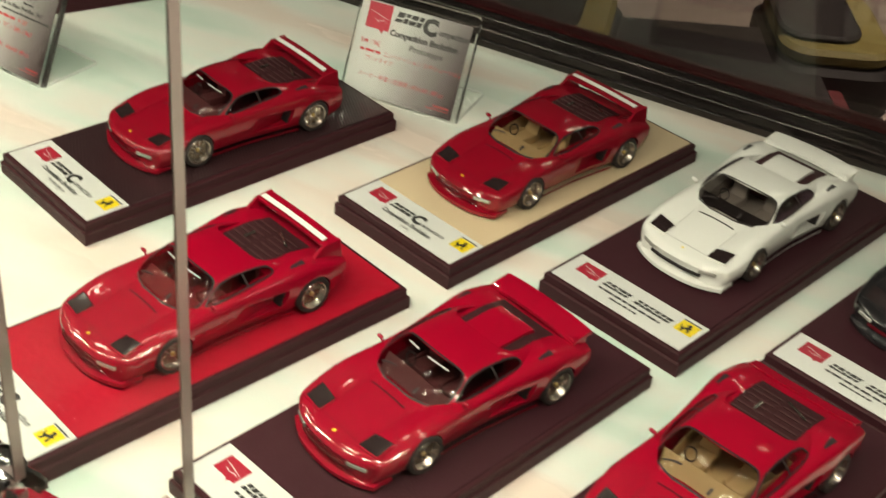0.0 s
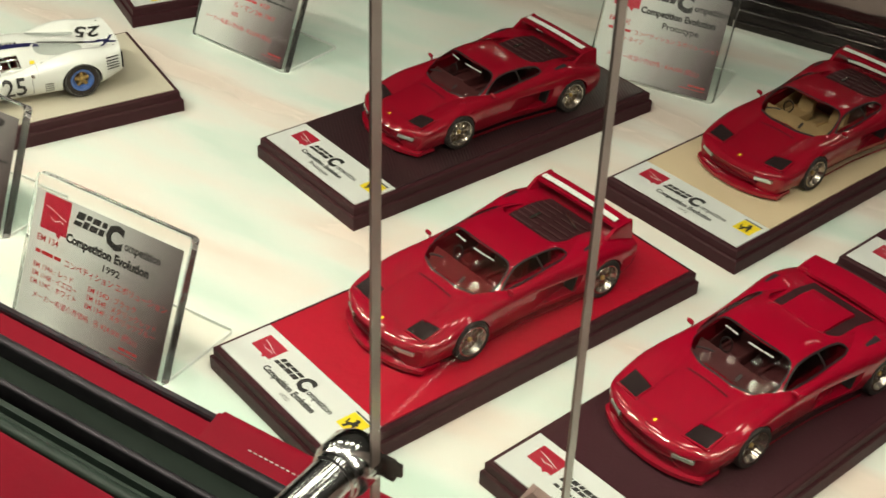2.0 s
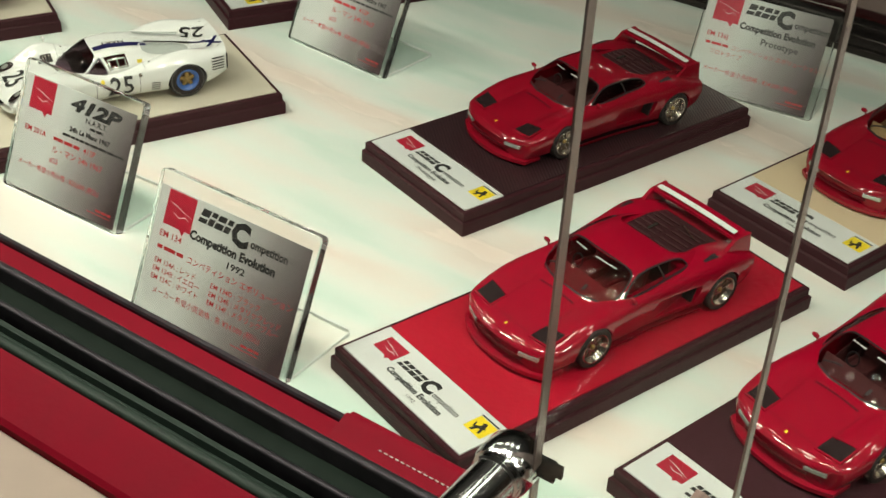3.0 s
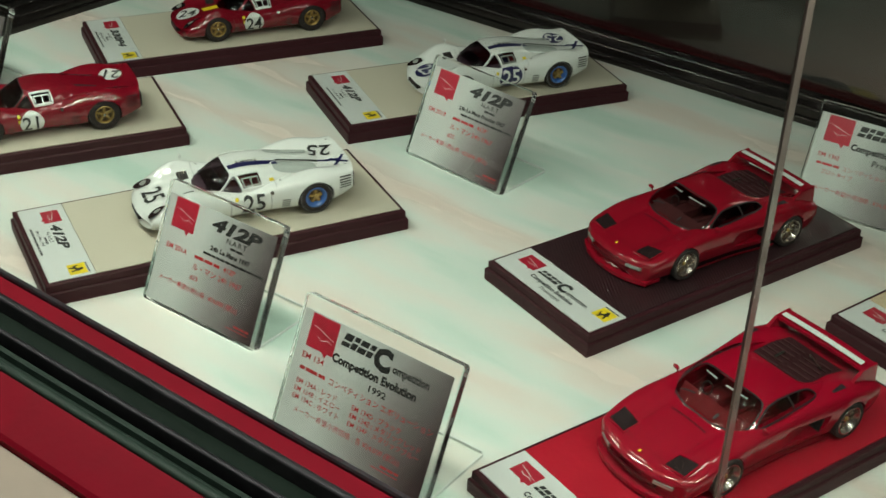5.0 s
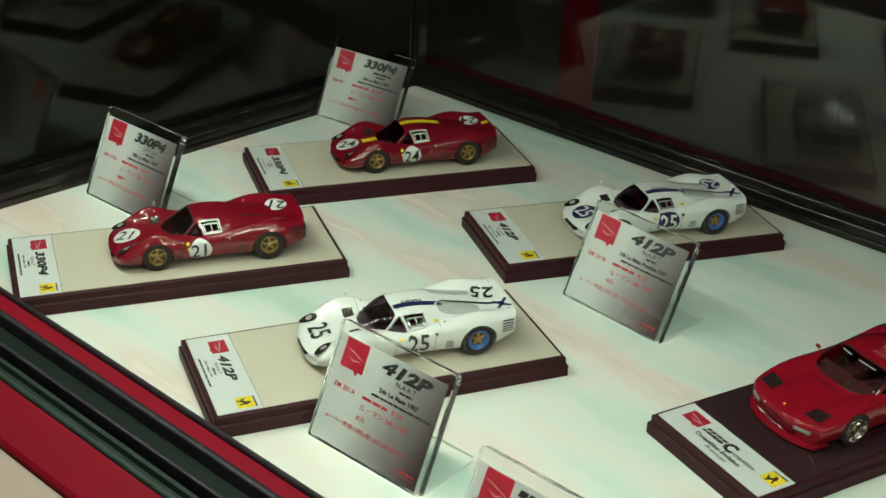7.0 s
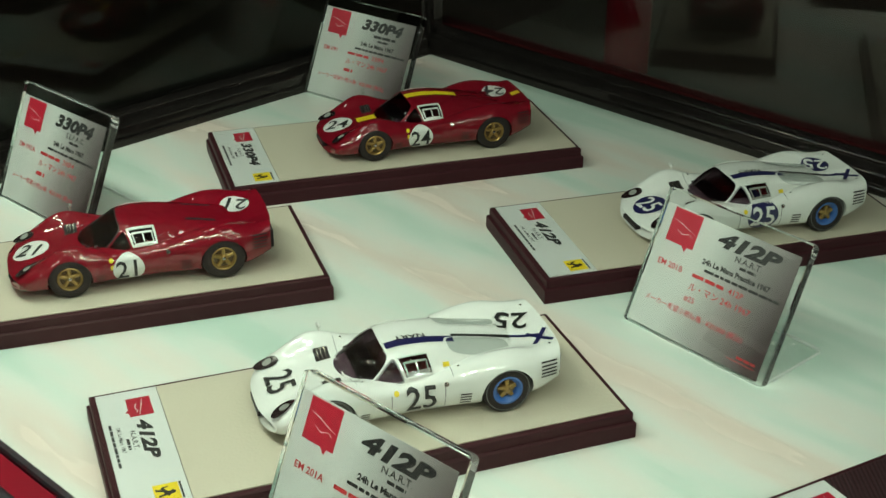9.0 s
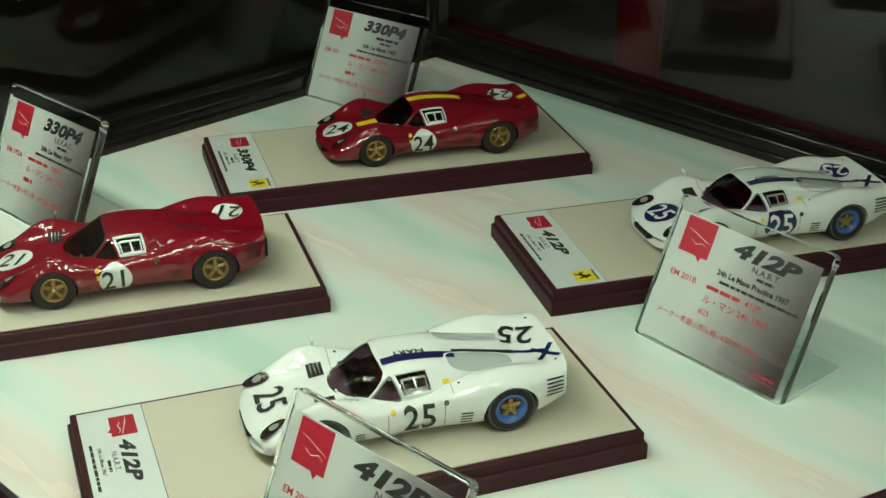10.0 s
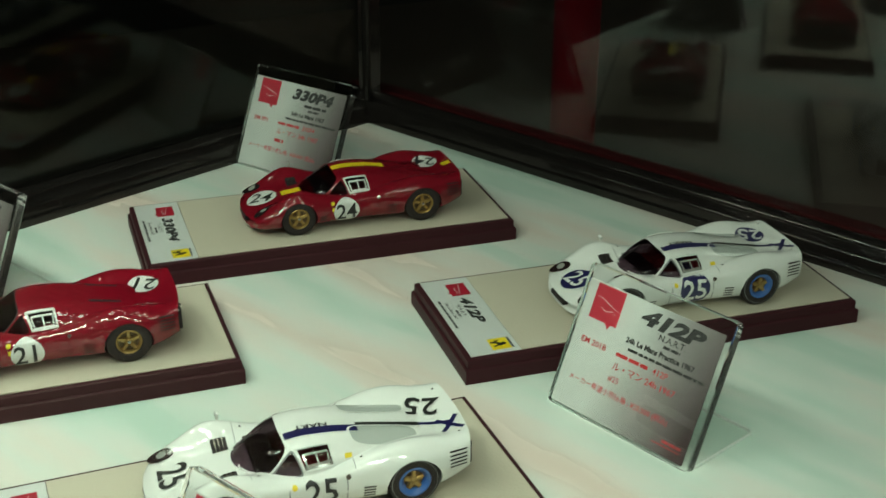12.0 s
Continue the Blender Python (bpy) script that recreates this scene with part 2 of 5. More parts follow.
def box(x0, x1, y0, y1, z0, z1, bev=0.0):
    """A box with its four upper edges chamfered by bev."""
    b = bev
    lo = [(x0, y0, z0), (x1, y0, z0), (x1, y1, z0), (x0, y1, z0)]
    if not b:
        v = lo + [(x, y, z1) for x, y, _ in lo]
        return v, [(3, 2, 1, 0), (4, 5, 6, 7)] + [(i, (i + 1) % 4, 4 + (i + 1) % 4, 4 + i) for i in range(4)]
    mid = [(x, y, z1 - b) for x, y, _ in lo]
    top = [(x0 + b, y0 + b, z1), (x1 - b, y0 + b, z1), (x1 - b, y1 - b, z1), (x0 + b, y1 - b, z1)]
    f = [(3, 2, 1, 0), (8, 9, 10, 11)]
    for k in (0, 4):
        f += [(k + i, k + (i + 1) % 4, k + 4 + (i + 1) % 4, k + 4 + i) for i in range(4)]
    return lo + mid + top, f


def lathe(profile, n=32, axis="y"):
    """Spin (radius, height) points round an axis; a point at radius 0 closes the end."""
    verts, faces = [], []
    for r, h in profile:
        for k in range(n):
            a = 2 * math.pi * k / n
            c, s = r * math.cos(a), r * math.sin(a)
            verts.append({"y": (c, h, s), "z": (c, s, h), "x": (h, c, s)}[axis])
    for i in range(len(profile) - 1):
        for k in range(n):
            faces.append((i * n + k, i * n + (k + 1) % n, (i + 1) * n + (k + 1) % n, (i + 1) * n + k))
    return verts, faces


def prism(outline, h0, h1):
    """A flat outline in x, y pushed up from h0 to h1."""
    n = len(outline)
    v = [(x, y, h0) for x, y in outline] + [(x, y, h1) for x, y in outline]
    return v, [tuple(range(n - 1, -1, -1)), tuple(range(n, 2 * n))] + [(i, (i + 1) % n, n + (i + 1) % n, n + i) for i in range(n)]


def moved(geo, fn):
    return [fn(*v) for v in geo[0]], geo[1]


def curve(points):
    """A smooth function through (x, value) points."""
    xs, ys = [p[0] for p in points], [p[1] for p in points]
    n = len(xs)
    d = [(ys[i + 1] - ys[i]) / (xs[i + 1] - xs[i]) for i in range(n - 1)]
    m = [d[0]] + [0 if d[i - 1] * d[i] <= 0 else 2 * d[i - 1] * d[i] / (d[i - 1] + d[i]) for i in range(1, n - 1)] + [d[-1]]

    def f(x):
        if x <= xs[0]:
            return ys[0]
        if x >= xs[-1]:
            return ys[-1]
        i = max(k for k in range(n - 1) if xs[k] <= x)
        h = xs[i + 1] - xs[i]
        t = (x - xs[i]) / h
        return ((1 + 2 * t) * (1 - t) ** 2 * ys[i] + t * (1 - t) ** 2 * h * m[i] + t * t * (3 - 2 * t) * ys[i + 1] + t * t * (t - 1) * h * m[i + 1])
    return f


LETTERS = {}


def lettering(text, size, bold=0.0, shear=0.0, stretch=1.0, align="LEFT"):
    """Flat letters of the built-in font as (verts, faces) in x, y."""
    key = (text, bold, shear, align)
    if key not in LETTERS:
        cu = bpy.data.curves.new("letters", "FONT")
        cu.body, cu.size, cu.offset, cu.shear, cu.align_x = text, 1.0, bold, shear, align
        cu.resolution_u = 2
        ob = new("letters", cu)
        bpy.context.view_layer.update()
        me = bpy.data.meshes.new_from_object(ob.evaluated_get(bpy.context.evaluated_depsgraph_get()))
        LETTERS[key] = ([(v.co.x, v.co.y, 0) for v in me.vertices], [tuple(p.vertices) for p in me.polygons])
        bpy.data.objects.remove(ob)
        bpy.data.curves.remove(cu)
        bpy.data.meshes.remove(me)
    v, f = LETTERS[key]
    return [(x * size * stretch, y * size, 0) for x, y, _ in v], f


def bar(u, v, length, height, seed=0):
    """A line of writing too small to read: a row of short dashes."""
    r = random.Random(seed + int(u * 7 + v * 13))
    out, x = [], u
    while x < u + length - 0.3:
        w = min(r.uniform(0.9, 2.6) * height * 1.6, u + length - x)
        out.append(([(x, v, 0), (x + w, v, 0), (x + w, v + height, 0), (x, v + height, 0)], [(0, 1, 2, 3)]))
        x += w + height * 0.45
    return join(*out)


def logo_bar(u, v, length, height, seed=0):
    """A maker's mark drawn as a row of heavy slanted blocks."""
    r = random.Random(seed + int(u * 5 + v * 11))
    out, x = [], u
    k = height * 0.30

    def block(x0, x1, v0, v1):
        out.append(([(x0 + k * v0, v + v0 * height, 0), (x1 + k * v0, v + v0 * height, 0), (x1 + k * v1, v + v1 * height, 0), (x0 + k * v1, v + v1 * height, 0)], [(0, 1, 2, 3)]))
    while x < u + length - 0.2 * height:
        w = min(r.uniform(0.45, 0.9) * height, u + length - x)
        c = r.uniform(0.40, 0.58)
        block(x, x + w, 0.0, c - 0.07)
        block(x + r.uniform(-0.05, 0.08) * height, x + w, c + 0.07, 1.0)
        x += w + height * 0.09
    return join(*out)


def shifted(geo, du, dv):
    return [(x + du, y + dv, z) for x, y, z in geo[0]], geo[1]

# ---- the hall ----


def slab(name, geo, mat, label, category, kind="structure"):
    return tagged(new(name, mesh_of(name, geo[0], geo[1], mat)), label, category, "", kind)


def rounded_block(w, h, z0, z1, r, b):
    """A plate with rounded corners and chamfered edges."""
    def outline(d):
        pts = []
        for cx, cy, a0 in ((w - r, r, -90), (w - r, h - r, 0), (r, h - r, 90), (r, r, 180)):
            pts += [(cx + (r - d) * math.cos(radians(a0 + 18 * k)), cy + (r - d) * math.sin(radians(a0 + 18 * k))) for k in range(6)]
        return pts
    v, f = [], []
    for d, z in ((b, z0), (0, z0 + b), (0, z1 - b), (b, z1)):
        v += [(x, y, z) for x, y in outline(d)]
    n = len(v) // 4
    for j in range(3):
        f += [(j * n + i, j * n + (i + 1) % n, (j + 1) * n + (i + 1) % n, (j + 1) * n + i) for i in range(n)]
    return v, f + [tuple(range(n - 1, -1, -1)), tuple(range(3 * n, 4 * n))]


FLOOR_Z = -0.95
slab("floor", box(-3.4, 4.4, -3.6, 4.6, FLOOR_Z - 0.1, FLOOR_Z), CARPET, "dark carpet on the floor of the exhibition hall", "floor")
slab("ceiling", box(-3.4, 4.4, -3.6, 4.6, 2.3, 2.4), HALL, "dark unlit ceiling of the exhibition hall", "ceiling")
slab("wall_north", box(-3.4, 4.4, 4.6, 4.8, FLOOR_Z, 2.3), HALL, "dark wall at the end of the hall", "wall")
# south and west walls, unseen, are pale so the chrome has something to reflect
slab("wall_south", box(-3.4, 4.4, -3.8, -3.6, FLOOR_Z, 2.3), HALL_PALE, "grey wall at the end of the hall", "wall")
slab("wall_east", box(4.4, 4.6, -3.8, 4.8, FLOOR_Z, 2.3), HALL_WARM, "brown wall along the side of the hall", "wall")
slab("wall_west", box(-3.6, -3.4, -3.8, 4.8, FLOOR_Z, 2.3), HALL_PALE, "grey wall along the side of the hall", "wall")

# bodies of the added fill panels, out of view
for x, y in FILL_PANELS:
    panel = thing("fill_light_panel", pose(x, y, 2.275), "square white light panel added to the hall ceiling, unseen", "ceiling light", "ceiling lights")
    part("diffuser", box(-0.3, 0.3, -0.3, 0.3, 0.0, 0.01), LENS_GLOW, panel, "lit diffuser")
    part("rim", join(box(-0.33, -0.302, -0.33, 0.33, -0.01, 0.02), box(0.302, 0.33, -0.33, 0.33, -0.01, 0.02), box(-0.3, 0.3, -0.33, -0.302, -0.01, 0.02), box(-0.3, 0.3, 0.302, 0.33, -0.01, 0.02)), RAIL, panel, "dark rim")
# things on the floor beyond the case
low = thing("floor_plinth", pose(2.05, 1.57, FLOOR_Z, 0, 0, -38), "low dark red plinth with a black top on the carpet", "plinth")
part("plinth_frame", box(-0.27, 0.27, -0.22, 0.22, 0.0, 0.06, 0.01), MAROON, low, "dark red frame")
part("plinth_top", box(-0.22, 0.22, -0.17, 0.17, 0.06, 0.09, 0.008), TRIM, low, "black top")
for x, y, a in ((1.86, 1.83, 40), (2.33, 1.51, 50)):
    crate = thing("floor_crate", pose(x, y, FLOOR_Z, 0, 0, a), "black crate with a dull yellow top and black lid", "crate", "crates")
    part("crate_body", rounded_block(0.34, 0.26, 0.0, 0.10, 0.06, 0.012), TRIM, crate, "black crate body", m=Matrix.Translation((-0.17, -0.13, 0)))
    part("band", rounded_block(0.31, 0.23, 0.1, 0.135, 0.06, 0.01), YELLOW_BAND, crate, "dull yellow band", m=Matrix.Translation((-0.155, -0.115, 0)))
    part("lid", rounded_block(0.25, 0.17, 0.135, 0.15, 0.055, 0.006), TRIM, crate, "black lid", m=Matrix.Translation((-0.115, -0.055, 0)))

# ---- the glass display case ----
CORNER = Vector((0.306, 0.9435, 0))
FAR_A, FAR_B = CORNER, Vector((0.306 + 0.4296 * 1.39, 0.9435 - 1.39, 0))     # far side
END_B = Vector((-0.0445, 0.8174, 0))                                        # end side, from the corner to the sill


def line_frame(a, b):
    """A frame with x from a to b and y to the left of it."""
    d = (b - a).normalized()
    return Matrix(((d.x, -d.y, 0, a.x), (d.y, d.x, 0, a.y), (0, 0, 1, 0), (0, 0, 0, 1)))


def extrude(profile, x0, x1):
    """A closed (y, z) outline drawn out along x."""
    n = len(profile)
    v = [(x0, y, z) for y, z in profile] + [(x1, y, z) for y, z in profile]
    return v, [tuple(range(n)), tuple(range(2 * n - 1, n - 1, -1))] + [(i, n + i, n + (i + 1) % n, (i + 1) % n) for i in range(n)]


def round_rib(y0, y1, z0, z1):
    """A rib outline with a half-round top, y rising."""
    r, c = (y1 - y0) / 2, (y0 + y1) / 2
    return [(y1, z0)] + [(c + r * math.cos(math.pi * k / 8), z1 - 0.55 * r + 0.55 * r * math.sin(math.pi * k / 8)) for k in range(9)] + [(y0, z0)]


case = thing("display_case", Matrix(), "glass display case with a white deck and black and red sills", "display case")
V0, V1 = -0.90, 0.46
deck_out = [(0.4797, -0.45), (0.9047, -0.45), (CORNER.x, CORNER.y), (END_B.x, END_B.y)]
part("deck", prism(deck_out, -0.02, 0.0), DECK, case, "glossy white acrylic deck")
part("edge_trim", extrude([(0.0, -0.01), (0.0, 0.0098), (-0.0008, 0.0106), (-0.0024, 0.0106), (-0.0030, 0.0098), (-0.0030, -0.01)], V0, -0.4056), RIB, case, "thin black metal edge trim", m=SILL)
part("red_strip", extrude([(-0.0032, -0.01), (-0.0032, 0.0088), (-0.0132, 0.0080), (-0.0132, -0.01)], V0, -0.4056), REDCLOTH, case, "red covered strip inside the door track", m=SILL)
# a red covered panel takes over where the trim ends
part("red_panel", extrude([(0.0014, -0.01), (0.0014, 0.0100), (0.0012, 0.0114), (0.0004, 0.0124), (-0.0008, 0.0128), (-0.0030, 0.0122), (-0.0055, 0.0110), (-0.0080, 0.0099), (-0.0105, 0.0092), (-0.0132, 0.0089), (-0.0132, -0.01)], -0.4034, V1), REDCLOTH, case, "red covered panel with a stitched edge", True, SILL)
part("panel_end", extrude([(0.0010, -0.01), (0.0010, 0.0098), (0.0, 0.0112), (-0.0010, 0.0116), (-0.0050, 0.0102), (-0.0128, 0.0080), (-0.0128, -0.01)], -0.4054, -0.4035), REDCLOTH, case, "turned-down end of the red cover", True, SILL)
for v in range(44):
    part("stitch", box(-0.388 + v * 0.0021, -0.3868 + v * 0.0021, -0.0072, -0.0069, 0.0098, 0.0106), PLATE, case, m=SILL)
for name, prof in (
    ("inner_rib", round_rib(-0.0170, -0.0134, -0.01, 0.0128)),
    ("track_floor", [(-0.0172, -0.01), (-0.0172, 0.0062), (-0.0272, 0.0062), (-0.0272, -0.01)]),
    ("middle_rib", round_rib(-0.0298, -0.0274, -0.01, 0.0112)),
    ("track_floor", [(-0.0318, -0.01), (-0.0318, 0.0070), (-0.0326, 0.0080), (-0.0346, 0.0080), (-0.0352, 0.0055), (-0.0396, 0.0055), (-0.0396, -0.01)]),
    ("outer_rib", round_rib(-0.0440, -0.0398, -0.01, 0.0118)),
):
    part(name, extrude(prof, V0, V1), {"track_floor": TRACK if prof[0][0] < -0.03 else TRACK_DARK, "outer_rib": TRACK}.get(name, RIB), case, "black aluminium sliding-door track", name != "track_floor", SILL)
part("red_fascia", extrude([(-0.0442, -0.03), (-0.0442, 0.0102), (-0.0456, 0.0098), (-0.0620, 0.0040), (-0.0635, 0.0025), (-0.0635, -0.03)], V0, V1), REDCLOTH, case, "red covered strip outside the door track", m=SILL)
part("ledge", extrude([(-0.0637, -0.03), (-0.0637, 0.0), (-0.20, 0.0), (-0.202, -0.002), (-0.202, -0.03)], V0, V1), LEDGE, case, "beige laminate ledge", m=SILL)
part("cabinet", prism([(0.4797, -0.45), (0.9047, -0.45), (CORNER.x + 0.02, CORNER.y + 0.02), (END_B.x - 0.02, END_B.y + 0.01)], FLOOR_Z, -0.021), MAROON, case, "dark red lower cabinet")
far_m, end_m = line_frame(FAR_A, FAR_B), line_frame(CORNER, END_B)
L_FAR, L_END = (FAR_B - FAR_A).length, (END_B - CORNER).length
for m, ln, sgn in ((far_m, L_FAR, 1), (end_m, L_END, -1)):
    for y0, y1, z1 in ((0.0, 0.0022, 0.004), (0.0024, 0.0100, 0.010), (0.0102, 0.0185, 0.013)):
        prof = round_rib(y0, y1, -0.02, z1) if sgn > 0 else round_rib(-y1, -y0, -0.02, z1)
        geo = extrude(prof, -0.036 if sgn > 0 else 0.0, ln + 0.03)
        part("sill_rib", geo, RAIL_DARK, case, "dark glossy metal sill under the pane", True, m)
    part("outer_strip", extrude([(sgn * y, z) for y, z in ((0.0250, -0.02), (0.0250, 0.0095), (0.0265, 0.0100), (0.0400, 0.0080), (0.0400, -0.02))][::sgn], -0.04 if sgn > 0 else 0.0, ln + 0.03), MAROON if sgn > 0 else TRIM, case, "dark strip outside the pane", m=m)
    y = sgn * 0.0215
    part("fixed_pane", box(-0.02, ln + 0.03, y - 0.0025, y + 0.0025, 0.004, ROOF_Z), PANE_FAR if sgn > 0 else PANE_END, case, "fixed glass pane against the dark hall", m=m).visible_shadow = False
post = part("corner_post", lathe([(0.0, 0.0), (0.0085, 0.0), (0.0085, ROOF_Z), (0.0, ROOF_Z)], 4, "z"), RAIL_DARK, case, "dark metal corner post", m=Matrix.Translation(CORNER + Vector((0.010, 0.022, 0))) @ Matrix.Rotation(radians(25), 4, "Z"))
part("corner_bead", lathe([(0.0, 0.0), (0.0022, 0.0), (0.0022, ROOF_Z), (0.0, ROOF_Z)], 10, "z"), RAIL_DARK, case, "thin corner bead", m=Matrix.Translation(CORNER + Vector((0.003, 0.008, 0))))
part("roof_panel", prism([(x * 1.0, y * 1.0) for x, y in ((0.42, -0.47), (0.99, -0.47), (0.36, 0.99), (-0.11, 0.86))], ROOF_Z, ROOF_Z + 0.03), HALL, case, "roof of the case")
part("right_panel", box(0.44, 0.97, -0.47, -0.452, -0.02, ROOF_Z), RAIL_DARK, case, "dark end panel")

for p in SPOTS:
    lamp = thing("spot_lamp", Matrix.Translation(p), "small lit white lamp under the roof of the case", "lamp", "spot lamps")
    part("lens", lathe([(0.0, 0.002), (0.0150, 0.002), (0.0150, 0.004), (0.0, 0.004)], 24, "z"), LENS_GLOW, lamp, "lit white lens")
    part("housing", lathe([(0.0153, 0.0), (0.0175, 0.0), (0.0190, 0.022), (0.0, 0.022)], 24, "z"), RAIL_DARK, lamp, "dark lamp housing")

# the two sliding doors of the front
for name, v0, v1, y in (("outer", -0.3185, 0.44, -0.0370), ("inner", -0.88, -0.2740, -0.0262)):
    door = thing("sliding_glass_door", SILL, "frameless clear sliding glass door standing in its track", "glass door", "sliding doors")
    part("pane", box(v0, v1, y - 0.0019, y + 0.0019, 0.0085, ROOF_Z - 0.002), PANE, door, "clear glass pane").visible_shadow = False
    e0, e1 = (v0 - 0.0008, v0 - 0.0002) if name == "outer" else (v1 + 0.0002, v1 + 0.0008)
    part("ground_edge", box(e0, e1, y - 0.0017, y + 0.0017, 0.0085, ROOF_Z - 0.002), PANE_EDGE, door, "grey polished edge of the glass")
    if name == "inner":
        part("buffer", moved(box(v1 - 0.010, v1 + 0.0030, y - 0.0038, y + 0.0038, 0.050, 0.0715, 0.0026), lambda x, yy, z: (x, yy, z - 0.004 * (z > 0.06) * (x > v1 - 0.005))), CLEAR_PLASTIC, door, "small translucent plastic buffer")

# cylinder lock on the edge of the outer door
LOCK_V, LOCK_Y, LOCK_Z = -0.3261, -0.0370, 0.064
lock = thing("showcase_lock", SILL @ Matrix.Translation((LOCK_V, LOCK_Y, LOCK_Z)), "chrome cylinder lock clamped to the edge of a glass door", "lock")
part("barrel", lathe([(0.0, -0.040), (0.0052, -0.040), (0.0060, -0.039), (0.0060, -0.008), (0.0066, -0.0076), (0.0066, -0.004), (0.0, -0.004)], 32, "y"), CHROME, lock, "chrome barrel", True)
part("collar", lathe([(0.0, -0.006), (0.0070, -0.006), (0.0078, -0.004), (0.0078, 0.002), (0.0066, 0.0045), (0.0, 0.0055)], 32, "y"), CHROME, lock, "rounded chrome collar", True)
part("ratchet_bar", join(box(0.003, 0.0105, 0.0028, 0.0042, -0.0034, 0.0034, 0.0005), box(0.0105, 0.0125, 0.0030, 0.0040, -0.0012, 0.0030, 0.0004)), RAIL, lock, "short steel ratchet end")
part("key_plug", lathe([(0.0, -0.0412), (0.0036, -0.0412), (0.0036, -0.0398), (0.0, -0.0398)], 20, "y"), RAIL, lock, "dark key plug")

# added red rod outside the far pane, standing in for a reflected streak
post = thing("red_streak_rod", pose(0.462, 0.985, FLOOR_Z), "slim dark red rod outside the glass, for a reflected streak", "post")
part("shaft", lathe([(0.0, 0.0), (0.0145, 0.0), (0.0145, 1.5), (0.0, 1.5)], 20, "z"), REDCLOTH, post, "dark red shaft", True)
part("foot_plate", lathe([(0.0, 0.0), (0.10, 0.0), (0.10, 0.008), (0.0, 0.010)], 28, "z"), MAROON, post, "round foot plate", True)

# ---- display bases ----
BW, PLATE_IN, PLATE_W = 68.9, 2.9, 19.4


def flag_mark(u0, v0, w, h):
    """The red pennant-shaped mark with a tail at its lower edge."""
    return prism([(u0, v0), (u0 + w * 0.60, v0), (u0 + w * 0.74, v0 - h * 0.14), (u0 + w * 0.80, v0), (u0 + w, v0), (u0 + w, v0 + h), (u0, v0 + h)], 0, 0.06)


def script_mark(u, v, w, h, k=1.0):
    """Two pen-like tapering strokes that run across the red mark."""
    out = []
    for pts in (((0.10, 0.66), (0.38, 0.60), (0.66, 0.50), (0.94, 0.42)), ((0.30, 0.40), (0.50, 0.30), (0.72, 0.38), (0.86, 0.30))):
        t = [0.055 * k, 0.10 * k, 0.085 * k, 0.04 * k]
        vs = [(u + a * w, v + (b + s * c) * h, 0) for (a, b), c in zip(pts, t) for s in (-0.5, 0.5)]
        out.append((vs, [(2 * i, 2 * i + 2, 2 * i + 3, 2 * i + 1) for i in range(3)]))
    return join(*out)


def emblem_shape(u, v, s):
    """A dark upright figure drawn as a plain shape."""
    pts = [(-.30, -.42), (-.12, -.42), (-.02, -.12), (.12, -.06), (.20, -.34), (.34, -.34), (.24, .02), (.34, .10), (.22, .18), (.16, .40), (.02, .44), (-.12, .30), (-.02, .24), (-.04, .10), (-.26, -.06), (-.34, .16), (-.42, .14), (-.34, -.16), (-.20, -.20)]
    return prism([(u + x * s, v + y * s) for x, y in pts], 0.06, 0.10)


def display_base(m, length, sheet, sheet_label, title, lines):
    ob = thing("display_stand", m, "dark lacquered wooden display stand with " + sheet_label, "display stand", "display stands")
    ln, w = length, BW
    sc = lambda g: moved(g, lambda x, y, z: (x * MM, y * MM, z * MM))
    part("plinth", sc(box(0, ln, 0, w, 0, 6.0, 0.6)), PLINTH, ob, "dark lacquered plinth")
    part("step", sc(box(1.0, ln - 1.0, 1.0, w - 1.0, 6.0, 9.6, 0.5)), PLINTH, ob, "raised dark step")
    pi, pw = PLATE_IN, PLATE_IN + PLATE_W
    part("sheet", sc(box(pw + 0.2, ln - pi, pi, w - pi, 9.6, 10.05, 0.1)), sheet, ob, sheet_label)
    plate = part("name_plate", sc(box(pi, pw, pi, w - pi, 9.6, 10.1, 0.1)), PLATE, ob, "silver name plate")
    top = w - 3.8
    put = lambda g, z=10.12: moved(g, lambda u, v, h: ((3.5 + v) * MM, (top - u) * MM, (z + h) * MM))
    part("red_mark", put(flag_mark(4, 8.2, 10.5, 7.6)), FLAG, plate, "red pennant mark")
    part("scribble", put(script_mark(4, 8.2, 10.5, 7.6, 0.4), 10.21), PAPERW, plate, "white pen-like strokes")
    ink = []
    for text, v, size, bold, stretch, u0 in lines:
        if text.startswith("="):
            ink.append(logo_bar(u0, v, float(text[1:]), size, 3))
        elif text.startswith("-"):
            ink.append(bar(u0, v, float(text[1:]), size, 3))
        else:
            ink.append(shifted(lettering(text, size, bold, 0.25 if text in MODELS else 0, stretch), u0, v))
    part("lettering", put(join(*ink), 10.15), INK, plate, "small black lettering")
    if title == "ring":
        part("ring_letter", put(shifted(lettering("C", 8.2, 0.06), 29.2, 8.2), 10.17), INK, plate, "large round initial")
    em = part("emblem", put(prism([(52.2, 8.6), (60.4, 8.6), (60.4, 16.0), (52.2, 16.0)], 0, 0.06)), YELLOW, plate, "yellow rectangular emblem")
    part("figure", put(emblem_shape(56.2, 12.0, 6.6), 10.13), INK, plate)
    part("emblem_rule", put(box(52.2, 60.4, 16.3, 16.9, 0, 0.06)), INK, plate)
    return ob


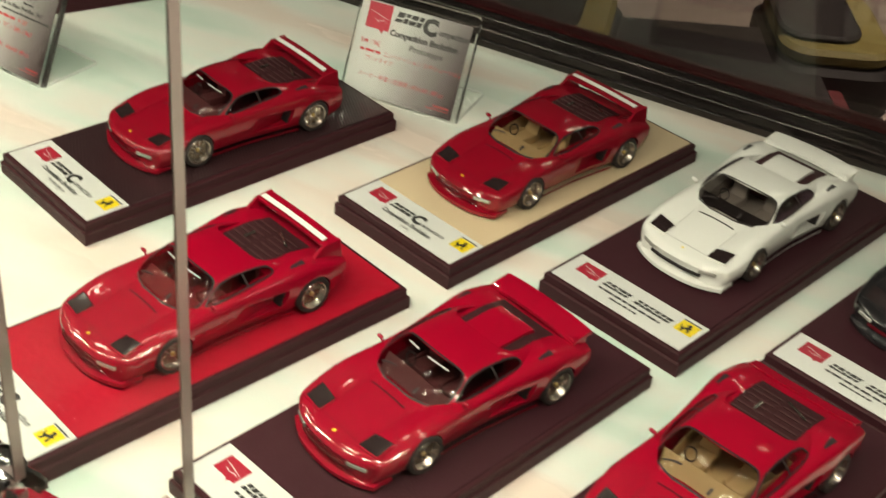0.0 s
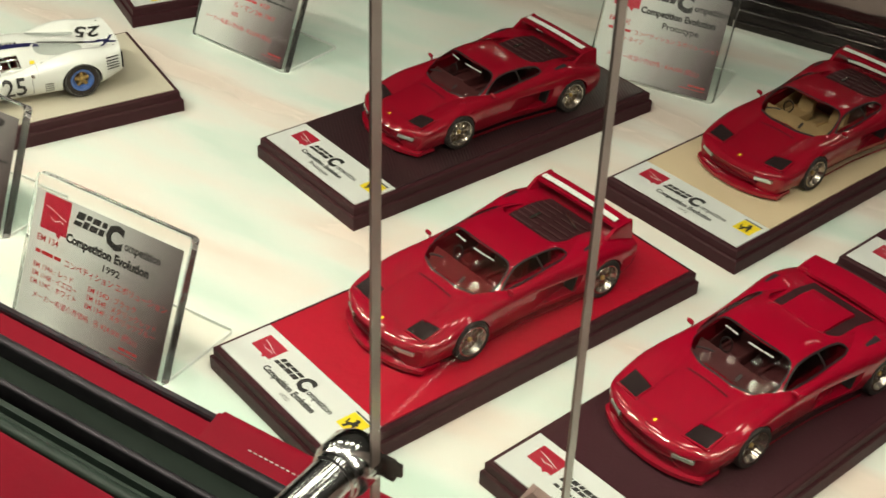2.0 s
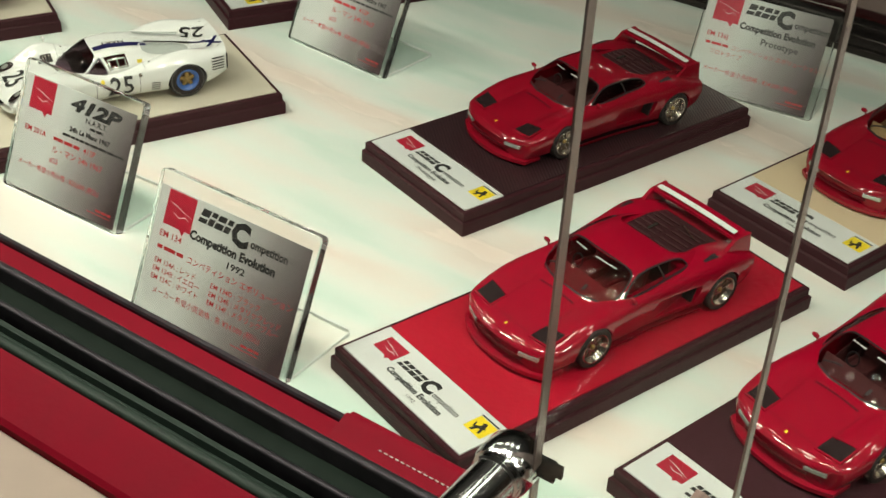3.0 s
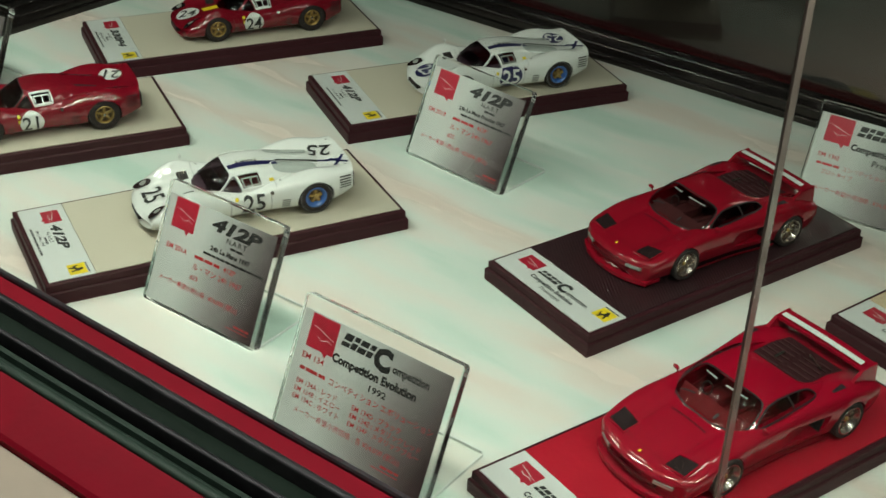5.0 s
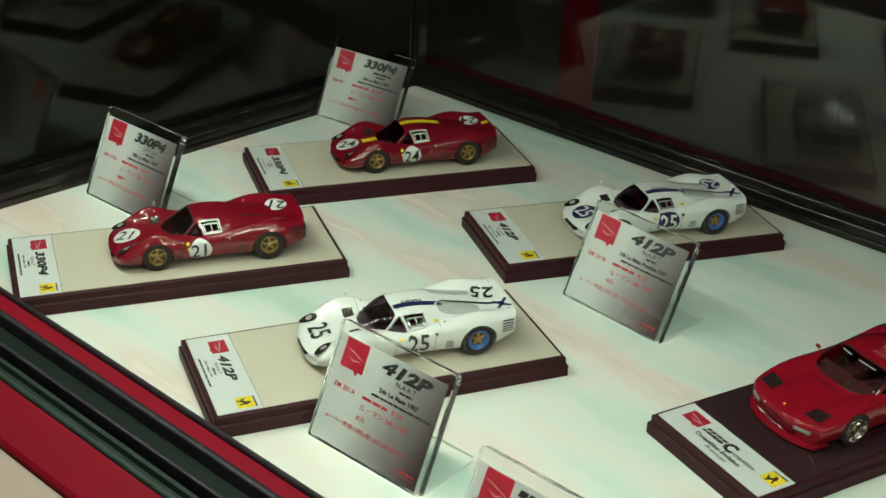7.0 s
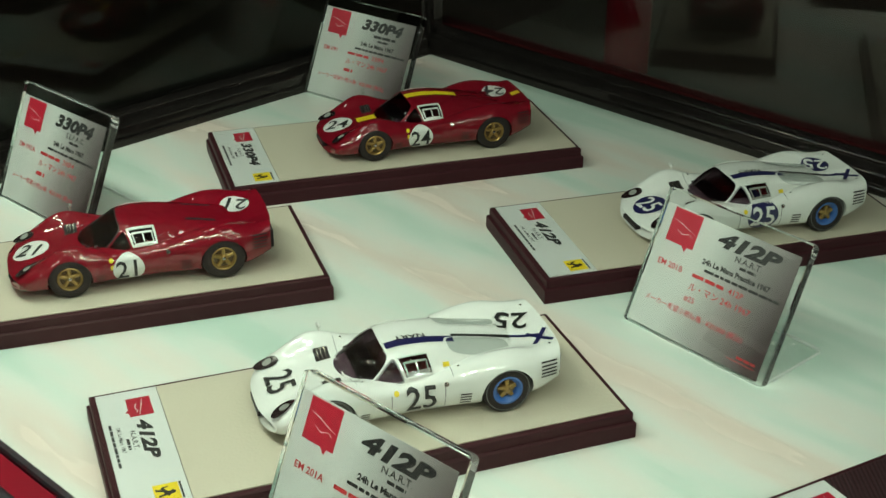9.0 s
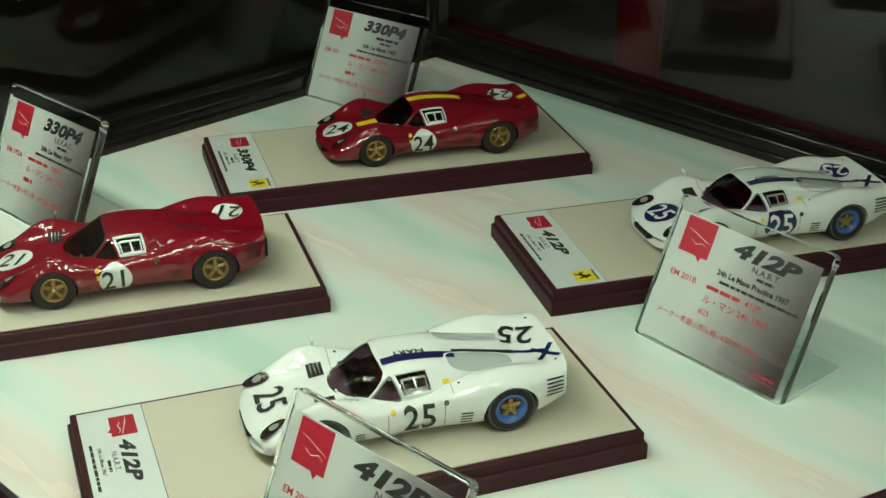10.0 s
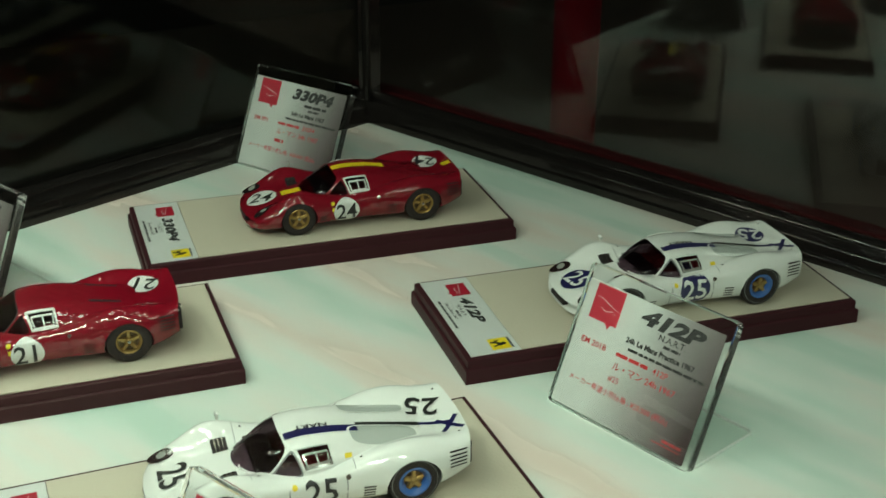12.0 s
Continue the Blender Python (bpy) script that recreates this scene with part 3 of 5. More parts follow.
MODELS = ("412P", "330P4")
RACE = [("%s", 9.8, 5.8, 0.05, 1.75, 16.5), ("N.A.R.T.", 6.9, 2.3, 0.01, 1.25, 22.0), ("-6", 5.2, 0.9, 0, 0, 26.0), ("24h Le Mans 1967", 3.2, 1.6, 0.02, 1.2, 19.0), ("-24", 1.0, 0.9, 0, 0, 17.0)]


def race_lines(name):
    return [(t % name if "%" in t else t, *r) for t, *r in RACE]


TUNED = [("=12.5", 9.2, 3.6, 0, 0, 16.0), ("ompetition", 8.6, 3.4, 0.02, 0.85, 35.6), ("Competition Evolution", 4.4, 3.3, 0.045, 0.92, 16.5), ("1992", 1.4, 2.2, 0.0, 1.1, 30.5)]
PROTO = [("=12.5", 9.2, 3.6, 0, 0, 16.0), ("ompetition", 8.6, 3.4, 0.02, 0.85, 35.6), ("Competition Evolution", 4.9, 3.1, 0.045, 0.94, 16.5), ("Prototype", 2.0, 2.8, 0.015, 1.1, 26.0)]
PLAIN = [("=13", 9.0, 3.4, 0, 0, 17.0), ("=17", 9.0, 3.4, 0, 0, 32.5), ("-30", 6.0, 1.2, 0, 0, 17.5), ("-14", 3.4, 1.0, 0, 0, 25.0)]

# name: corner x, y, turn, length, sheet
BASES = {
    "A": (0.0542, 0.5833, -3.35, 164.0), "B": (0.2313, 0.6622, -6.8, 164.0), "C": (0.1449, 0.7879, -6.4, 164.0), "D": (-0.0041, 0.7121, -5.5, 164.0),
    "E": (0.2331, 0.4534, 4.8, 164.0), "F": (0.1566, 0.3394, 4.85, 164.0), "G": (0.3400, 0.3547, 6.6, 164.0), "H": (0.2047, 0.2474, 7.2, 164.0),
    "I": (0.3797, 0.2668, 7.25, 164.0), "J": (0.4170, 0.1840, 7.0, 164.0), "K": (0.2520, 0.1610, 8.0, 164.0),
}
base_pose = {k: pose(x, y, 0, 0, 0, a) for k, (x, y, a, ln) in BASES.items()}
for key, sheet, sheet_label, title, lines in (
    ("A", BEIGE, "a beige leather sheet", "", race_lines("412P")), ("B", BEIGE, "a beige leather sheet", "", race_lines("412P")),
    ("C", BEIGE, "a beige leather sheet", "", race_lines("330P4")), ("D", BEIGE, "a beige leather sheet", "", race_lines("330P4")),
    ("E", CARBON, "a dark carbon-weave sheet", "ring", PROTO), ("F", REDHIDE, "a bright red leather sheet", "ring", TUNED),
    ("G", CREAM, "a cream leather sheet", "ring", TUNED), ("H", DARKHIDE, "a dark brown leather sheet", "", PLAIN),
    ("I", DARKHIDE, "a dark brown leather sheet", "", PLAIN), ("J", DARKHIDE, "a dark brown leather sheet", "", PLAIN), ("K", DARKHIDE, "a dark brown leather sheet", "", PLAIN),
):
    display_base(base_pose[key], BASES[key][3], sheet, sheet_label, title, lines)

# ---- price signs in acrylic holders ----
SW, SH, LEAN_BACK = 62.5, 52.0, 23.6


def price_sign(bl, turn, label, black, red, ring=False, wide=SW):
    SW = wide
    ob = thing("price_sign", pose(bl[0], bl[1], 0.0003, 0, 0, turn), label, "price sign", "price signs")
    # the holder leans back: local x along the foot, y away from the reader
    up = Matrix.Rotation(radians(90 - LEAN_BACK), 4, "X")
    sc = lambda g: moved(g, lambda x, y, z: (x * MM, y * MM, z * MM))
    part("holder", sc(rounded_block(SW, SH, -1.7, 2.3, 1.6, 0.35)), BLOCK, ob, "thick clear acrylic block round the card", True, up).visible_shadow = False
    part("foot", moved(sc(rounded_block(SW - 1.0, 33.0, 0.0, 1.4, 1.4, 0.3)), lambda x, y, z: (x + 0.5 * MM, y + 2.0 * MM, z)), ACRYL, ob, "clear acrylic foot", True).visible_shadow = False
    part("foot_edge", sc(join(box(1.8, SW - 1.8, 34.7, 35.1, 0.1, 1.2), box(SW - 0.8, SW - 0.4, 3.0, 33.8, 0.1, 1.2))), ACRYL_EDGE, ob, "pale edge of the foot, refracted deck in its colour")
    card = part("card", sc(box(1.2, SW - 3.2, 1.0, SH - 5.5, 0.0, 0.6)), CARD, ob, "silver card with printed lettering, darkening towards the right", m=up)
    put = lambda g, z=0.62: moved(g, lambda u, v, h: ((u + 1.2) * MM, (v + 1.0) * MM, (z + h) * MM))
    part("red_mark", put(flag_mark(4.0, 32.5, 12.5, 12.5)), FLAG, card, "red pennant mark")
    part("scribble", put(script_mark(4.0, 32.5, 12.5, 12.5, 0.16), 0.70), PAPERW, card, "white pen-like strokes")

    def write(rows):
        out = []
        for text, u, v, size, bold, stretch in rows:
            out.append(logo_bar(u, v, float(text[1:]), size, 5) if text.startswith("=") else bar(u, v, float(text[1:]), size, 5) if text.startswith("-") else shifted(lettering(text, size, bold, 0.25 if text in MODELS and size > 5 else 0, stretch), u, v))
        return join(*out)
    part("black_lettering", put(write(black), 0.66), INK, card, "black printed lettering")
    part("red_lettering", put(write(red), 0.66), REDINK, card, "red printed lettering")
    if ring:
        part("ring_letter", put(shifted(lettering("C", 10.6, 0.06), 33.4, 36.4), 0.68), INK, card, "large round initial")
    part("footer_rule", put(join(box(44, 56, 3.0, 3.3, 0, 0.05), bar(48, 4.2, 8, 0.9, 2)), 0.66), REDINK, card)
    return ob


def race_sign(bl, turn, code, name, extra, label, event="24h Le Mans 1967"):
    black = [(name, 25.0, 38.2, 7.0, 0.055, 1.75 if len(name) < 5 else 1.42), (extra, 34, 35.0, 1.3 if extra[0] == "-" else 3.0, 0.01, 1.1), ("-7", 37, 33.0, 1.0, 0, 0), (event, 27 if len(event) < 20 else 22, 29.8, 2.6, 0.045, 1.1 if len(event) < 20 else 1.02), ("-32", 24, 27.2, 1.0, 0, 0)]
    red = [(code, 4.0, 23.6, 3.0, 0.02, 1.05), ("-14", 20, 23.9, 1.3, 0, 0), (name, 36, 23.6, 3.0, 0.01, 1.05), ("ル・マン 24h 1967", 20, 19.2, 3.2, 0.01, 1.05), ("#25" if name == "412P" else "-6", 20, 15.0, 2.8 if name == "412P" else 1.6, 0.01, 1.05), ("メーカー希望小売価格 : ¥20,000 (税込)", 4.0, 9.8, 2.6, 0.01, 1.0)]
    return price_sign(bl, turn, label, black, red)


race_sign((0.0930, 0.5730), -66.0, "EM 201A", "412P", "N.A.R.T.", "silver price card in acrylic holder before a white car")
race_sign((0.2543, 0.6407), -72.5, "EM 201B", "412P", "N.A.R.T.", "silver price card in acrylic holder alone on the deck", "24h Le Mans Practice 1967")
race_sign((0.2213, 0.9120), -60.5, "EM 091", "330P4", "-14", "silver price card in acrylic holder behind a striped car")
race_sign((0.0567, 0.8403), -65.5, "EM 092A", "330P4", "S.E.F.A.C.", "silver price card in acrylic holder behind a red racer")
price_sign((0.1064, 0.4718), -67.0, "silver price card in acrylic holder beside the door track",
           [("=14.5", 18.5, 38.4, 5.0, 0, 0), ("ompetition", 42.0, 37.4, 4.2, 0.03, 0.86), ("Competition Evolution", 16.5, 31.6, 4.3, 0.05, 0.95), ("1992", 34, 27.2, 3.3, 0.02, 1.3)],
           [("EM 134", 3.5, 28.0, 3.2, 0.01, 1.05), ("-12", 4, 23.6, 1.3, 0, 0), ("コンペティション エボリューション", 17.5, 23.0, 2.9, 0.008, 1.0),
            ("EM 134A : レッド", 4, 18.4, 2.6, 0.006, 1.0), ("EM 134B : イエロー", 4, 15.4, 2.6, 0.006, 1.0), ("EM 134C : ホワイト", 4, 12.4, 2.6, 0.006, 1.0),
            ("EM 134D : ブラック", 30, 18.4, 2.6, 0.006, 1.0), ("EM 134E : メタリックレッド", 30, 15.4, 2.6, 0.006, 1.0), ("EM 134F : メタリックブルー", 30, 12.4, 2.6, 0.006, 1.0),
            ("メーカー希望小売価格 : 各 ¥24,000 (税込)", 6, 7.8, 2.7, 0, 1.0)], ring=True, wide=70.5)
price_sign((0.3962, 0.5125), -62.7, "silver price card in acrylic holder behind two red cars",
           [("=14.5", 18.5, 38.4, 5.0, 0, 0), ("ompetition", 42.0, 37.4, 4.2, 0.03, 0.86), ("Competition Evolution", 17.5, 31.4, 4.1, 0.045, 0.95), ("Prototype", 29, 26.4, 4.0, 0.015, 1.1)],
           [("EM 136J", 3.5, 25.0, 3.0, 0.01, 1.05), ("-12", 4, 21.2, 1.2, 0, 0), ("コンペティション エボリューション", 16.5, 20.8, 2.6, 0, 1.0), ("プロトタイプ", 7, 17.2, 2.6, 0, 1.0), ("メーカー希望小売価格 : ¥24,000 (税込)", 6, 9.2, 2.7, 0, 1.0)], ring=True)

# ---- model cars, 1:43; lengths in millimetres, nose at x = 0, y to the car's right hand when seen from the front ----


class Shell:
    """The painted lower body: half width, sill, waist and upper surface as functions of the length."""

    def __init__(self, length, width, waist, sill, upper, bow, ex, ey):
        self.length, self.width, self.waist, self.sill, self.upper, self.bow, self.ex, self.ey = length, width, waist, sill, upper, bow, ex, ey

    def lead(self, x, y):
        # the nose and tail are rounded in plan
        k = min(1, abs(y) / self.width(x)) ** 2.6
        n = self.length
        return x + k * (self.bow * max(0, 1 - x / 26) ** 2 - 0.5 * self.bow * max(0, 1 - (n - x) / 14) ** 2)

    def top(self, x, y):
        w = self.width(x)
        c = min(1, abs(y) / w) ** (1 / self.ex)
        s = math.sqrt(max(0, 1 - c * c)) ** self.ey
        zm = self.waist(x)
        return zm + (self.upper(x, abs(y)) - zm) * s

    def side(self, x, z):
        zm, zb, w = self.waist(x), self.sill(x), self.width(x)
        if z < zm:
            s = min(1, (zm - z) / (zm - zb)) ** (1 / self.ey)
            return w * (1 - 0.10 * min(1, (zm - z) / (zm - zb))) * math.sqrt(max(0, 1 - s * s)) ** self.ex
        lo, hi = 0.0, w
        for _ in range(24):
            mid = (lo + hi) / 2
            lo, hi = (mid, hi) if self.top(x, mid) > z else (lo, mid)
        return (lo + hi) / 2

    def mesh(self, nx=72, nt=22):
        verts, faces = [], []
        n = self.length
        ring = []
        for i in range(nx + 1):
            t = i / nx
            x = n * (0.5 - 0.5 * math.cos(math.pi * t)) * 0.5 + n * t * 0.5
            w, zm, zb = self.width(x), self.waist(x), self.sill(x)
            half = [w * math.sin(1.18 * k / 16) for k in range(17)]
            half += [w * c for c in (0.945, 0.962, 0.976, 0.987, 0.995)]
            pts = []
            for y in [-w] + [-c for c in reversed(half)] + half[1:] + [w]:          # over the top
                pts.append((self.lead(x, y), y, self.top(x, y) if abs(y) < w else zm))
            low = [(self.side(x, zm - (zm - zb) * d), zm - (zm - zb) * d) for d in (0.12, 0.25, 0.40, 0.55, 0.70, 0.82, 0.90, 0.95, 0.98, 0.995)]
            for y, z in low + [(0.0, zb)] + [(-y, z) for y, z in reversed(low)]:     # underneath, back again
                pts.append((self.lead(x, y), y, z))
            ring = pts
            verts += pts
        m = len(ring)
        for i in range(nx):
            for k in range(m):
                faces.append((i * m + k, i * m + (k + 1) % m, (i + 1) * m + (k + 1) % m, (i + 1) * m + k))
        for i, flip in ((0, True), (nx, False)):
            f = [i * m + k for k in range(m)]
            faces.append(tuple(reversed(f)) if flip else tuple(f))
        return verts, faces


class Cabin:
    """The greenhouse: an arch of changing width and height, with openings for the glass."""

    def __init__(self, x0, x1, roof, belt, foot, tumble, bow, ex=0.55, ey=0.62):
        self.x0, self.x1, self.roof, self.belt, self.foot, self.tumble, self.bow, self.ex, self.ey = x0, x1, roof, belt, foot, tumble, bow, ex, ey

    def at(self, x, s, off=0.0):
        """s runs from -1 at one foot to 1 at the other."""
        a = (1 - s) * math.pi / 2
        zf, zr, w = self.foot(x), self.roof(x), self.belt(x)
        h = max(0.0, abs(math.sin(a))) ** self.ey
        y = -w * math.copysign(abs(math.cos(a)) ** self.ex, math.cos(a)) * (1 - self.tumble * h) if abs(s) > 1e-6 else 0.0
        z = zf + (zr - zf) * h
        lead = self.bow * (y / max(w, 1)) ** 2 * max(0, 1 - (x - self.x0) / (0.5 * (self.x1 - self.x0)))
        n = Vector((-(self.roof(x + 0.5) - self.roof(x - 0.5)) * h, y / max(w, 1) * 0.9, max(0.25, h))).normalized()
        return (x + lead + off * n.x, y + off * n.y, z + off * n.z)

    def grid(self, xs, ss, off=0.0):
        return [self.at(x, s, off) for x in xs for s in ss], [(i * len(ss) + k, i * len(ss) + k + 1, (i + 1) * len(ss) + k + 1, (i + 1) * len(ss) + k) for i in range(len(xs) - 1) for k in range(len(ss) - 1)]

    def shell(self, windows, nx=88, ns=110):
        """The arch without the cells inside the window outlines."""
        v, f = self.grid([self.x0 + (self.x1 - self.x0) * i / nx for i in range(nx + 1)], [-1 + 2 * k / ns for k in range(ns + 1)])
        return v, [q for q in f if not any(inside(w, *self.cell(q, nx, ns)) for w in windows)]

    def cell(self, q, nx, ns):
        i, k = divmod(q[0], ns + 1)
        return self.x0 + (self.x1 - self.x0) * (i + 0.5) / nx, -1 + 2 * (k + 0.5) / ns

    def pane(self, win, off=-0.14, nx=88, ns=110):
        """Glass just under the arch, a little larger than its outline."""
        cx, cs = sum(p[0] for p in win) / len(win), sum(p[1] for p in win) / len(win)
        big = [(cx + (x - cx) * 1.07, cs + (t - cs) * 1.07) for x, t in win]
        v, f = self.grid([self.x0 + (self.x1 - self.x0) * i / nx for i in range(nx + 1)], [-1 + 2 * k / ns for k in range(ns + 1)], off)
        return pruned(v, [q for q in f if inside(big, *self.cell(q, nx, ns))])

    def surround(self, win, inner=0.45, outer=0.35, off=0.16):
        """A strip of rubber or metal that follows the outline."""
        n = len(win)
        v = []
        for i in range(n):
            (x, t), (xa, ta), (xb, tb) = win[i], win[i - 1], win[(i + 1) % n]
            k = max(4.0, (Vector(self.at(x, min(1, t + 0.01))) - Vector(self.at(x, max(-1, t - 0.01)))).length / 0.02)
            j = max(1.0, (Vector(self.at(x + 0.2, t)) - Vector(self.at(x - 0.2, t))).length / 0.4)
            d = Vector(((xb - xa) * j, (tb - ta) * k)).normalized()
            for w in (-inner, outer):
                v.append(self.at(x + d.y * w / j, max(-1, min(1, t - d.x * w / k)), off))
        return v, [(2 * i, 2 * i + 1, (2 * i + 3) % (2 * n), (2 * i + 2) % (2 * n)) for i in range(n)]


def inside(poly, x, y):
    hit = False
    n = len(poly)
    for i in range(n):
        (xa, ya), (xb, yb) = poly[i], poly[i - 1]
        if (ya > y) != (yb > y) and x < (xb - xa) * (y - ya) / (yb - ya) + xa:
            hit = not hit
    return hit


def rounded(poly, times=3):
    """Corners of an outline cut off again and again."""
    for _ in range(times):
        poly = [(p[0] + (q[0] - p[0]) * c, p[1] + (q[1] - p[1]) * c) for p, q in zip(poly, poly[1:] + poly[:1]) for c in (0.2, 0.8)]
    return poly


def split(poly, n=6):
    """More points along the sides of an outline."""
    return [(p[0] + (q[0] - p[0]) * k / n, p[1] + (q[1] - p[1]) * k / n) for p, q in zip(poly, poly[1:] + poly[:1]) for k in range(n)]


def other(poly):
    """The same outline on the other side of the car."""
    return [(x, -t) for x, t in reversed(poly)]


def pruned(v, f):
    used = sorted({i for q in f for i in q})
    at = {i: k for k, i in enumerate(used)}
    return [v[i] for i in used], [tuple(at[i] for i in q) for q in f]


def thick(geo, t):
    """Give an open sheet a thickness t along -z so that it is no paper."""
    v, f = geo
    n = len(v)
    count = {}
    for q in f:
        for i in range(len(q)):
            e = (q[i], q[(i + 1) % len(q)])
            count[e] = 1
    rim = [(b, a, a + n, b + n) for (a, b) in count if (b, a) not in count]
    return list(v) + [(x, y, z - t) for x, y, z in v], list(f) + [tuple(i + n for i in reversed(q)) for q in f] + rim


def on_top(sh, geo, cx, cy, off=0.12, turn=0.0):
    """Lay a flat drawing (x, y) on the upper surface at cx, cy."""
    c, s = math.cos(radians(turn)), math.sin(radians(turn))

    def f(u, v, h):
        x, y = cx + c * u - s * v, cy + s * u + c * v
        xx = min(max(x, 0.2), sh.length - 0.2)
        return (x, y, sh.top(xx, y) + off + h)
    return moved(geo, f)


def on_roof(cb, geo, cx, cy, off=0.15, turn=0.0):
    c, s = math.cos(radians(turn)), math.sin(radians(turn))

    def f(u, v, h):
        x, y = cx + c * u - s * v, cy + s * u + c * v
        w = cb.belt(x)
        lo, hi = 0.0, 1.0
        for _ in range(20):
            mid = (lo + hi) / 2
            lo, hi = (mid, hi) if abs(cb.at(x, mid)[1]) < abs(y) else (lo, mid)
        return (x, y, cb.at(x, lo)[2] + off + h)
    return moved(geo, f)


def on_side(sh, geo, cx, cz, sign, off=0.12):
    """Lay a flat drawing on the flank; u runs along the car, v upwards."""
    def f(u, v, h):
        x, z = cx + u, cz + v
        return (x, sign * (sh.side(x, z) + off + h), z)
    v, q = moved(geo, f)
    return v, ([tuple(reversed(p)) for p in q] if sign > 0 else q)


def disc(r, n=28, rings=5):
    v, f = [(0, 0, 0)], []
    for j in range(1, rings + 1):
        v += [(r * j / rings * math.cos(2 * math.pi * k / n), r * j / rings * math.sin(2 * math.pi * k / n), 0) for k in range(n)]
    for k in range(n):
        f.append((0, 1 + k, 1 + (k + 1) % n))
        for j in range(rings - 1):
            a = 1 + j * n
            f.append((a + k, a + n + k, a + n + (k + 1) % n, a + (k + 1) % n))
    return v, f


def sheet(w, h, nx=8, ny=4):
    v = [(-w / 2 + w * i / nx, -h / 2 + h * j / ny, 0) for i in range(nx + 1) for j in range(ny + 1)]
    return v, [(i * (ny + 1) + j, (i + 1) * (ny + 1) + j, (i + 1) * (ny + 1) + j + 1, i * (ny + 1) + j + 1) for i in range(nx) for j in range(ny)]


def fine(geo, cuts=1):
    """Split the faces of a flat drawing so that it can follow a curved surface."""
    me = bpy.data.meshes.new("tmp")
    me.from_pydata(geo[0], [], geo[1])
    bm = bmesh.new()
    bm.from_mesh(me)
    bmesh.ops.triangulate(bm, faces=bm.faces)
    for _ in range(cuts):
        bmesh.ops.subdivide_edges(bm, edges=[e for e in bm.edges if e.calc_length() > 0.9], cuts=1)
        bmesh.ops.triangulate(bm, faces=bm.faces)
    out = [tuple(v.co) for v in bm.verts], [tuple(v.index for v in f.verts) for f in bm.faces]
    bm.free()
    bpy.data.meshes.remove(me)
    return out


def mm(geo):
    return [(x * MM, y * MM, z * MM) for x, y, z in geo[0]], geo[1]


def carved(name, geo, wells, mat, more=()):
    """The body with its wheel wells, (x, z, radius, inner y), and other hollows cut out."""
    ob = new("tmp_body", mesh_of(name, *mm(geo), mat))
    cyl = []
    for x, z, r, y in wells:
        for sgn in (-1, 1):
            g = lathe([(0.0, 0), (r, 0), (r, 20), (0.0, 20)], 36, "y")
            g = moved(g, lambda a, b, c, sgn=sgn, x=x, z=z, y=y: (x + a, sgn * (y + b), z + c))
            cyl.append((g[0], [tuple(reversed(f)) for f in g[1]]) if sgn > 0 else g)
    v, f = join(*cyl, *more)
    cut = new("tmp_cut", mesh_of("cut", *mm((v, f)), TRIM))
    for o in (ob, cut):
        bm = bmesh.new()
        bm.from_mesh(o.data)
        bmesh.ops.remove_doubles(bm, verts=bm.verts, dist=1e-6)
        bmesh.ops.recalc_face_normals(bm, faces=bm.faces)
        bm.to_mesh(o.data)
        bm.free()
    mod = ob.modifiers.new("wells", "BOOLEAN")
    mod.operation, mod.object, mod.solver, mod.use_self = "DIFFERENCE", cut, "EXACT", True
    bpy.context.view_layer.update()
    me = bpy.data.meshes.new_from_object(ob.evaluated_get(bpy.context.evaluated_depsgraph_get()))
    me.name = name
    bpy.data.objects.remove(ob)
    bpy.data.objects.remove(cut)
    me.shade_smooth()
    me.set_sharp_from_angle(angle=radians(38))
    return me


